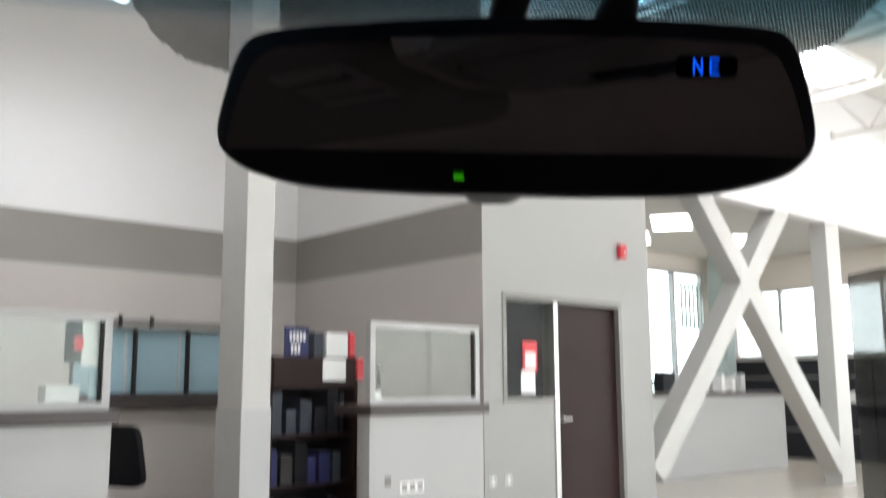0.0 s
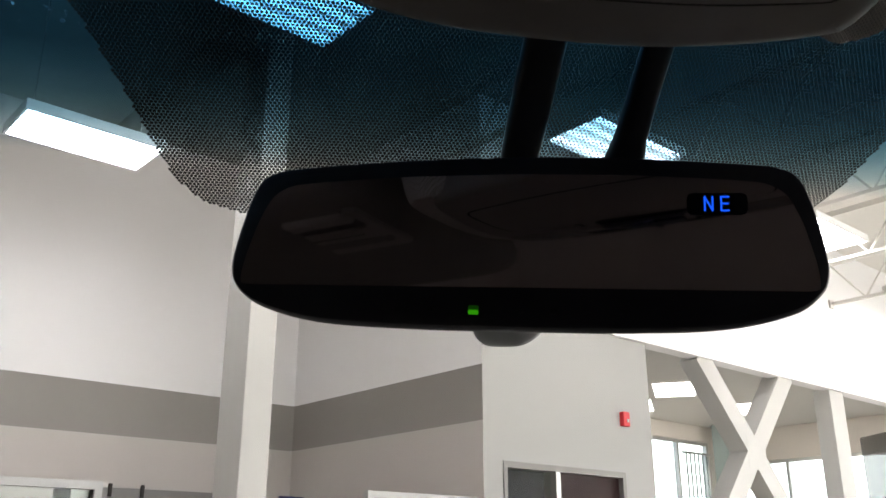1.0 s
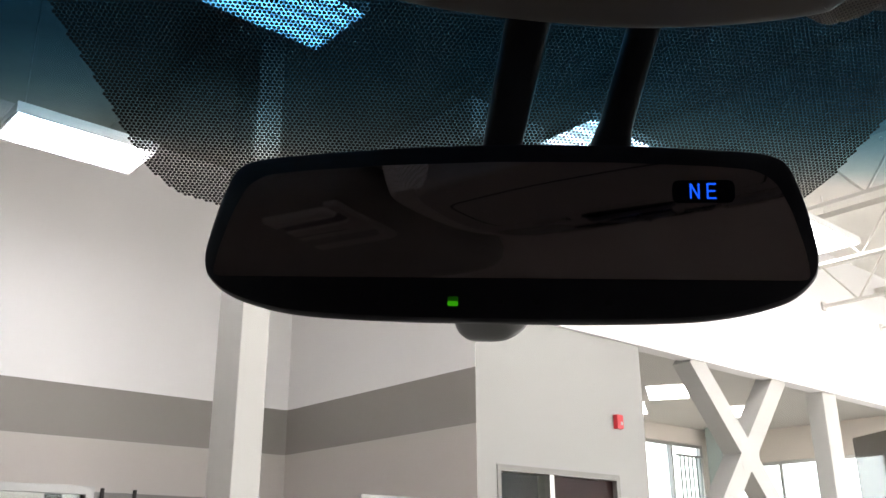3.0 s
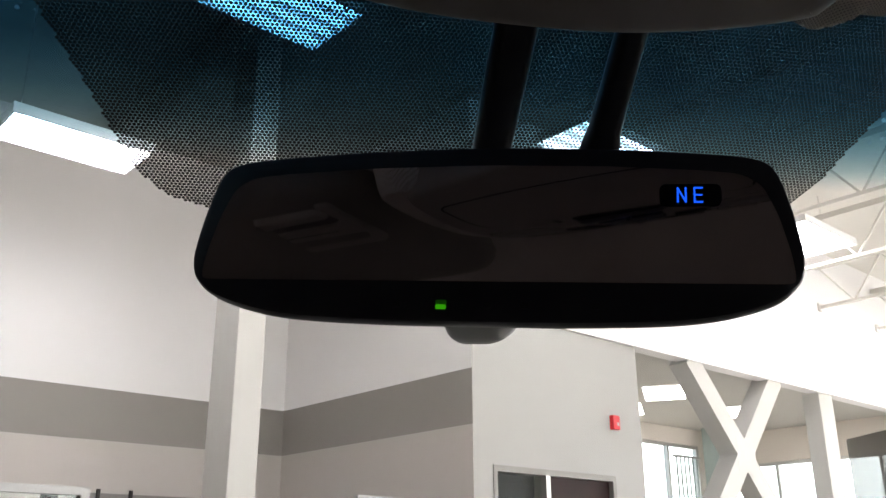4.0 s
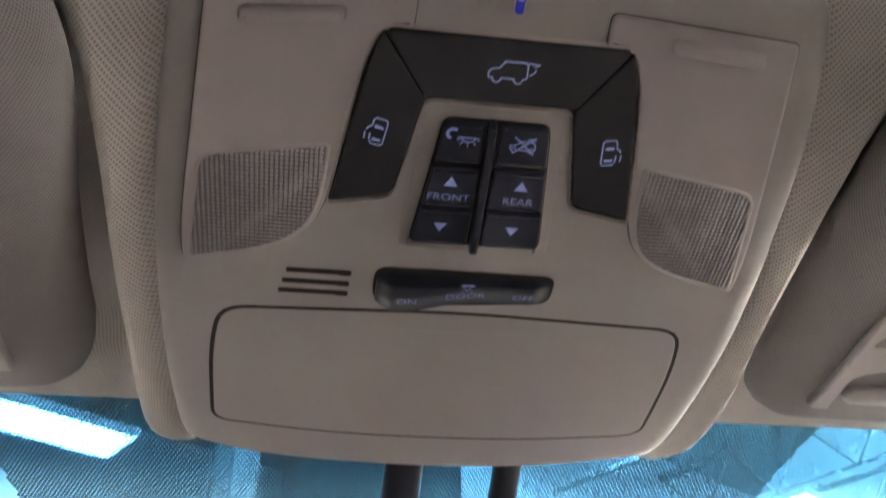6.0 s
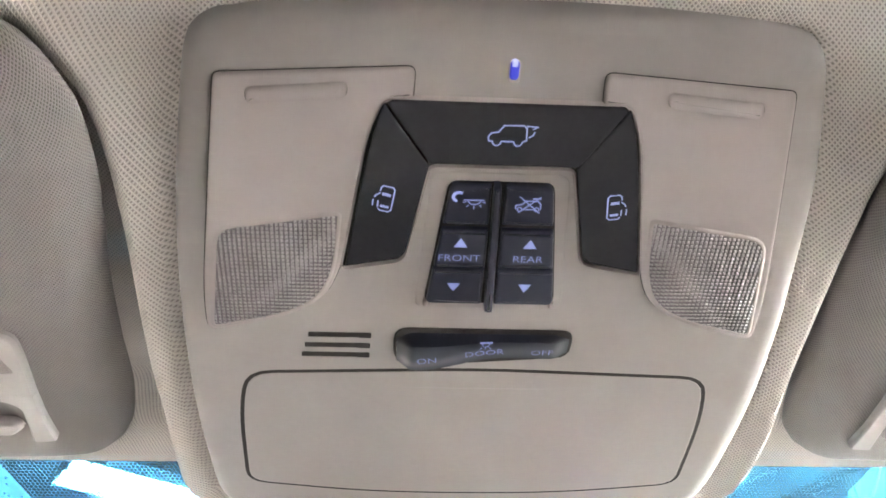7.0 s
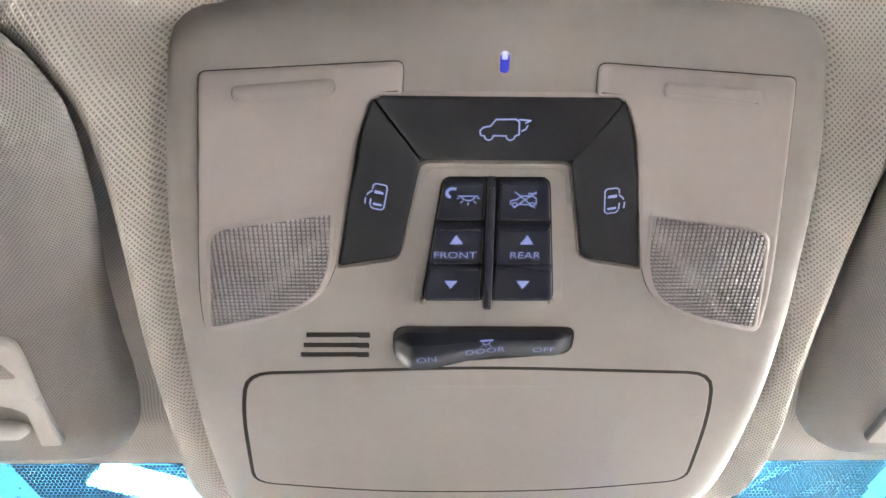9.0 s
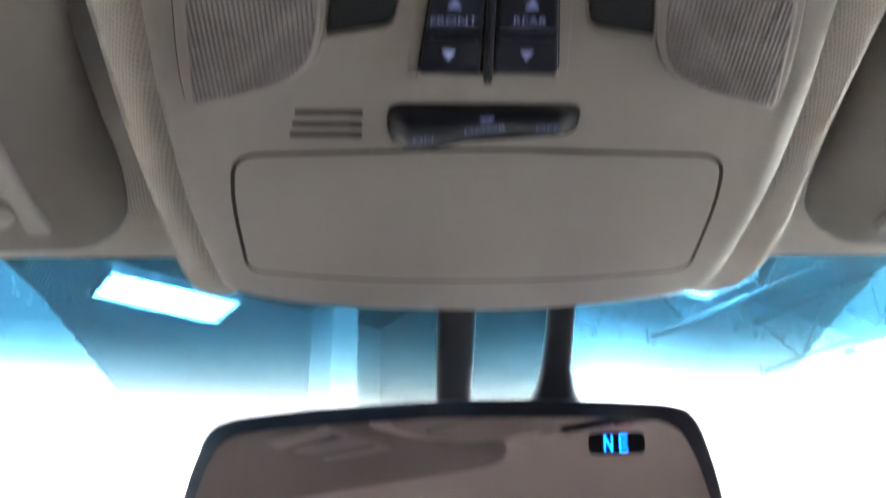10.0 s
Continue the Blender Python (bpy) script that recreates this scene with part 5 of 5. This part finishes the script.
for x, w in ((-2.698, 0.598), (-2.078, 0.538), (-1.518, 0.596)):
    part("blind", boxes((x, x + w, 3.13, 3.14, 1.26, 1.955)), M_BLIND, win, "pale blue closed blind")
    part("blind_edge", boxes((x + w - 0.075, x + w - 0.055, 3.122, 3.128, 1.26, 1.89)), M_STEEL, win, "pale hanging cord strip")
part("valance", boxes((-2.70, -0.92, 3.02, 3.058, 1.885, 1.985), bevel=0.004), M_METAL, win, "grey valance")
for x in (-2.30, -1.98):
    part("bracket", boxes((x, x + 0.03, 2.99, 3.017, 1.90, 2.02)), M_SEAM, win, "dark bracket")
part("window_sill", boxes((-2.75, -0.87, 2.95, 3.055, 1.10, 1.238), bevel=0.006), M_LEDGE, win, "dark brown sill")


def office_chair(at, turn):
    c = thing("office_chair", "black mesh office chair beside the counter", "chair", ROOM @ Matrix.Translation(at) @ Matrix.Rotation(radians(turn), 4, "Z"))
    back = rounded([(-0.22, 0.62), (0.22, 0.62), (0.19, 1.05), (-0.19, 1.05)], 0.09, 5)
    bm = layers([(back, 0.0), (back, 0.05), (grow(back, -0.015), 0.065)], True, True)
    bm.transform(Matrix.Rotation(radians(82), 4, "X") @ Matrix.Translation((0, 0, 0.2)))
    part("backrest", bm, M_CHAIR, c, smooth=True)
    part("seat", boxes((-0.24, 0.24, -0.24, 0.24, 0.44, 0.52), bevel=0.03), M_CHAIR, c, smooth=True)
    part("gas_lift", boxes((-0.025, 0.025, -0.025, 0.025, 0.09, 0.44)), M_CABINET, c)
    for k in range(5):
        a = 2 * math.pi * k / 5
        bm = bar(bmesh.new(), (0, 0, 0.10), (0.28 * math.cos(a), 0.28 * math.sin(a), 0.06), 0.04, 0.03)
        leg = part("leg", bm, M_CABINET, c)
        bm = bmesh.new()
        bmesh.ops.create_icosphere(bm, subdivisions=2, radius=0.03, matrix=Matrix.Translation((0.28 * math.cos(a), 0.28 * math.sin(a), 0.03)))
        part("caster", bm, M_CABINET, leg, smooth=True)
    return c


office_chair((-3.27, 0.62, -0.03), 112)

# dark bureau between the column and the counter, with what stands on it
bureau = thing("bureau", "dark mahogany bureau with open lower shelves", "bureau", ROOM @ Matrix.Translation((-2.0, 0.62, 0)))
W = 0.86
part("bureau_side", boxes((0, 0.03, 0, 0.45, 0, 1.52)), M_WOOD, bureau)
part("bureau_side", boxes((W - 0.03, W, 0, 0.45, 0, 1.52)), M_WOOD, bureau)
part("top_panel", boxes((0.03, W - 0.03, -0.01, 0.45, 1.30, 1.555)), M_WOOD, bureau)
part("back_panel", boxes((0.03, W - 0.03, 0.42, 0.45, 0, 1.30)), M_CABINET, bureau)
for z in (0.1, 0.5, 0.9):
    part("shelf", boxes((0.03, W - 0.03, 0.02, 0.42, z, z + 0.025)), M_WOOD, bureau)
rnd = random.Random(3)
for z in (0.125, 0.525, 0.925):
    x = 0.06
    while x < W - 0.14:
        w, h = rnd.uniform(0.04, 0.12), rnd.uniform(0.16, 0.36)
        mat = rnd.choice((M_CABINET, M_SLATE, M_SLATE, M_NAVY, M_DASH))
        solid("binder", boxes((x, x + w, 0.06, 0.36, z, z + h), bevel=0.004), mat, "dark binder standing on a bureau shelf", "binder", m=ROOM @ Matrix.Translation((-2.0, 0.62, 0)), group="binders on the shelves")
        x += w + rnd.uniform(0.005, 0.04)
B0 = ROOM @ Matrix.Translation((-2.0, 0.62, 1.555))
sign = thing("desk_sign", "navy blue desk sign with pale printing on the bureau", "sign", B0)
part("sign_board", boxes((0.20, 0.42, 0.10, 0.13, 0, 0.25)), M_NAVY, sign)
for z, n, x0 in ((0.13, 5, 0.235), (0.03, 3, 0.25)):
    for k in range(n):
        part("mark_bar", boxes((x0 + k * 0.033, x0 + 0.020 + k * 0.033, 0.094, 0.0995, z, z + 0.075)), M_PAPER, sign, "pale bar of small printing")
solid("storage_box", boxes((0.57, 0.79, 0.05, 0.30, 0.0, 0.21), bevel=0.004), M_PAPER, "white carton on the bureau", "box", m=B0)
solid("storage_box", boxes((0.465, 0.555, 0.08, 0.30, 0.0, 0.215), bevel=0.004), M_SLATE, "slate grey carton on the bureau", "box", m=B0)
solid("storage_box", boxes((0.49, 0.72, -0.02, -0.012, -0.195, -0.015)), M_PAPER, "pale sheet hanging over the bureau front", "paper", m=B0)
solid("storage_box", boxes((0.80, 0.86, 0.04, 0.20, 0.0, 0.22), bevel=0.01), M_RED, "red carton on the bureau", "box", m=B0)
solid("hanging_bag", boxes((0.82, 0.89, -0.05, -0.012, -0.19, 0.0), bevel=0.01), M_RED, "red bag hanging at the bureau corner", "bag", m=B0)

# ---- ceiling lights on hangers ----
def bay_light(u, v, z=5.0, k=1.0):
    lamp = thing("bay_light", "four-tube fluorescent light hanging below the deck", "ceiling light", ROOM @ Matrix.Translation((u, v, z)), "bay lights")
    part("reflector", boxes((-0.64 * k, 0.64 * k, -0.33 * k, 0.33 * k, 0.05, 0.075)), M_REFLECT, lamp, "white enamel reflector")
    for i in range(4):
        y = (-0.245 + 0.1633 * i) * k
        part("tube", boxes((-0.60 * k, 0.60 * k, y - 0.027 * k, y + 0.027 * k, 0.0, 0.022)), M_TUBE, lamp, "lit white tube in its trough")
    for x in (-0.64, 0.62):
        part("end_cap", boxes((x * k, (x + 0.02) * k, -0.33 * k, 0.33 * k, -0.012, 0.05)), M_REFLECT, lamp)
    for y in (-0.33, 0.31):
        part("side_skirt", boxes((-0.62 * k, 0.62 * k, y * k, (y + 0.02) * k, -0.012, 0.05)), M_REFLECT, lamp)
    for x in (-0.5, 0.5):
        part("hanger", boxes((x * k - 0.004, x * k + 0.004, -0.004, 0.004, 0.075, 5.7 - z)), M_ALU, lamp)
    return lamp


bay_light(-3.57, 1.10, 4.52, 0.871)
# added out of view, continuing the row, to brighten the left wall
bay_light(-7.25, 1.10, 4.52, 0.871)
first = bay_light(-3.12, -1.0)
# after the first three, the copies are unseen and added to light the hall
for u, v in ((0.58, -1.03), (4.32, -1.07), (8.0, -1.05), (0.9, -4.6), (4.6, -4.6), (8.3, -4.6), (-2.75, -8.2), (0.9, -8.2), (4.6, -8.2), (-3.1, -4.6), (-6.8, -1.0), (-6.8, -4.6), (-10.4, -1.0), (-10.4, -4.6)):
    copy_thing(first, ROOM @ Matrix.Translation((u, v, 5.0)))


# open-web joists across the showroom, bearing on the bulkhead
def joist(u):
    j = thing("roof_joist", "white open-web steel joist under the deck", "roof joist", ROOM @ Matrix.Translation((u, 0, 0)), "roof joists")
    part("top_chord", boxes((-0.035, 0.035, -9.4, -0.05, 5.36, 5.43)), M_CEIL, j)
    part("bottom_chord", boxes((-0.03, 0.03, -9.4, -0.02, 4.78, 4.82)), M_CEIL, j)
    part("chord_plate", boxes((-0.05, 0.05, -0.06, -0.031, 4.74, 4.86)), M_CEIL, j)
    bm = bmesh.new()
    for k in range(10):
        y = -0.1 - 0.9 * k
        bar(bm, (0, y, 5.38), (0, y - 0.45, 4.8), 0.022, 0.022, (1, 0, 0))
        bar(bm, (0, y - 0.45, 4.8), (0, y - 0.9, 5.38), 0.022, 0.022, (1, 0, 0))
    part("web", bm, M_CEIL, j, "zigzag web bars")
    return j


one = joist(6.65)
for u in (8.5, 4.8, 2.95, 1.1, -0.75):
    copy_thing(one, ROOM @ Matrix.Translation((u, 0, 0)))
long_joist = thing("roof_beam", "white steel beam under the deck", "roof beam", ROOM @ Matrix.Translation((-2.6, 0, 0)), "roof beams")
part("beam", boxes((-0.07, 0.07, -9.4, 3.09, 5.40, 5.69)), M_CEIL, long_joist)
for u in (-4.5, -6.4):
    copy_thing(long_joist, ROOM @ Matrix.Translation((u, 0, 0)))

# ---- lounge beyond the brace ----
solid("lounge_ceiling", boxes((2.2, 11.0, 0.15, 4.4, 3.80, 3.86)), M_LOUNGE_CEIL, "pale grey tiled lounge ceiling", "ceiling", "structure", ROOM)
lounge_light = thing("lounge_light", "flat white square ceiling light panel in the lounge", "ceiling light", ROOM @ Matrix.Translation((5.86, 2.17, 3.785)) @ Matrix.Rotation(radians(33.5), 4, "Z"), "lounge lights")
part("light_frame", boxes((-0.62, 0.62, -0.32, -0.30, -0.004, 0.012), (-0.62, 0.62, 0.30, 0.32, -0.004, 0.012), (-0.62, -0.60, -0.30, 0.30, -0.004, 0.012), (0.60, 0.62, -0.30, 0.30, -0.004, 0.012)), M_REFLECT, lounge_light)
part("light_panel", boxes((-0.60, 0.60, -0.30, 0.30, 0.0, 0.010)), M_TROFFER, lounge_light, "lit panel")
for u, v in ((8.3, 2.42), (6.6, 3.5)):
    copy_thing(lounge_light, ROOM @ Matrix.Translation((u, v, 3.785)) @ Matrix.Rotation(radians(33.5), 4, "Z"))


def glazing(name, m, width, z0, z1, count, label):
    w = thing(name, label, "window", m, kind="structure")
    part("window_frame", boxes((0, width, -0.04, 0.04, z0, z0 + 0.06), (0, width, -0.04, 0.04, z1 - 0.06, z1)), M_ALU, w, "aluminium frame")
    for k in range(count + 1):
        x = (width - 0.06) * k / count
        part("mullion", boxes((x, x + 0.06, -0.045, 0.045, z0 + 0.06, z1 - 0.06)), M_ALU, w, "aluminium mullion")
    for k in range(count):
        x = (width - 0.06) * k / count
        part("pane", boxes((x + 0.06, x + width / count, -0.003, 0.003, z0 + 0.06, z1 - 0.06)), M_PANE, w, "clear glass pane").visible_shadow = False
    return w


# both glazed sides are unseen and added as openings for the fill lamps
glazing("window_4", ROOM @ Matrix.Translation((-5.5, -9.48, 0)), 14.6, 0.12, 4.2, 8, "unseen glazed front added before the fill lamp")
glazing("window_5", ROOM @ Matrix.Translation((11.32, -9.0, 0)) @ Matrix.Rotation(radians(90), 4, "Z"), 8.4, 0.3, 4.2, 5, "unseen glazed side added before the fill lamp")
# back wall of the lounge: glazed from low to the ceiling
solid("wall_lounge_back", boxes((2.3, 10.74, 4.17, 4.3, 0, 0.9), (2.3, 3.0, 4.17, 4.3, 0.9, 3.8), (9.75, 10.74, 4.17, 4.3, 0.9, 3.8), (3.0, 9.75, 4.17, 4.3, 3.5, 3.8)), M_BEIGE, "beige wall round the lounge windows", "wall", "structure", ROOM)
glazing("window_2", ROOM @ Matrix.Translation((3.0, 4.23, 0)), 6.75, 0.9, 3.5, 7, "tall bright storefront windows of the lounge")
blind = thing("vertical_blind", "grey green vertical slat blind half drawn in the lounge window", "blind", ROOM @ Matrix.Translation((8.86, 4.10, 2.38)))
part("head_rail", boxes((-0.05, 0.82, 0.0, 0.05, 0.86, 0.90)), M_ALU, blind)
for k in range(6):
    bm = boxes((-0.055, 0.055, -0.002, 0.002, 0.0, 0.86))
    bm.transform(Matrix.Translation((0.06 + 0.13 * k, 0.025, 0)) @ Matrix.Rotation(radians(18), 4, "Z"))
    part("slat", bm, M_TEAL, blind)
solid("column_lounge", boxes((9.55, 9.85, 3.6, 3.95, 0, 3.8), bevel=0.01), M_TEAL, "grey green square column in the lounge", "column", m=ROOM)
# end wall with a row of windows
solid("wall_lounge_end", boxes((10.74, 10.9, 0.15, 4.3, 0, 1.86), (10.74, 10.9, 0.15, 4.3, 3.19, 3.8), (10.74, 10.9, -0.8, 0.15, 0, 3.545)), M_BEIGE, "beige end wall with a row of windows", "wall", "structure", ROOM)
glazing("window_3", ROOM @ Matrix.Translation((10.82, 4.17, 0)) @ Matrix.Rotation(radians(-90), 4, "Z"), 4.0, 1.86, 3.19, 4, "row of bright windows high in the end wall")
for v in (0.35, 1.25, 2.15, 3.05):
    cab = thing("display_cabinet", "tall black display cabinet against the end wall", "cabinet", ROOM @ Matrix.Translation((10.25, v, 0)), "cabinets along the end wall")
    part("cabinet_body", boxes((0, 0.48, 0, 0.86, 0, 1.80), bevel=0.008), M_CABINET, cab)
    for z in (0.5, 1.0, 1.45):
        part("shelf_edge", boxes((-0.02, 0.0, 0.03, 0.83, z, z + 0.03)), M_METAL, cab)
    part("price_card", boxes((-0.026, -0.021, 0.3, 0.55, 1.02, 1.2)), M_PAPER, cab, "white card")

pony = thing("half_wall", "white half wall with a dark counter top in the lounge", "half wall", ROOM, kind="structure")
part("half_wall_panel", boxes((2.3, 8.6, 2.0, 2.14, 0, 1.16)), M_WHITE, pony)
part("half_wall_top", boxes((2.3, 8.65, 1.92, 2.22, 1.16, 1.22), bevel=0.006), M_LEDGE, pony)
for u, w, h, mat, text in ((4.6, 0.35, 0.22, M_CABINET, "black box on the lounge counter"), (5.2, 0.30, 0.30, M_CABINET, "black monitor on the lounge counter"), (6.7, 0.10, 0.26, M_PAPER, "white cup on the lounge counter"), (7.0, 0.10, 0.22, M_PAPER, "white cup on the lounge counter"), (7.25, 0.14, 0.28, M_WHITE, "white jug on the lounge counter")):
    solid("counter_item", boxes((u, u + w, 1.98, 2.14, 1.22, 1.22 + h), bevel=0.012), mat, text, "counter item", m=ROOM)

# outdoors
# glowing boards added to give the brightness seen through the lounge windows
solid("backdrop", boxes((-2, 34, 17.0, 17.1, -0.1, 9.0), (24.0, 24.1, -6, 17.0, -0.1, 9.0)), M_BRIGHT, "glowing board added as the bright hazy distance outside the windows", "backdrop", "structure", ROOM)
bm = boxes((-120, 120, -120, 120, -0.3, -0.12))
solid("ground", bm, M_CONCRETE, "pale concrete ground outside", "ground", "structure", ROOM)
bm = bmesh.new()
rnd = random.Random(11)
for k in range(1400):
    c = Vector((rnd.uniform(2, 26), rnd.uniform(13, 14.6), rnd.uniform(-0.1, 1.7) * rnd.uniform(0.6, 1)))
    bmesh.ops.create_icosphere(bm, subdivisions=1, radius=rnd.uniform(0.08, 0.22), matrix=Matrix.Translation(c))
solid("hedge", bm, M_FOLIAGE, "clipped green hedge outside the windows", "hedge", "stuff", ROOM)
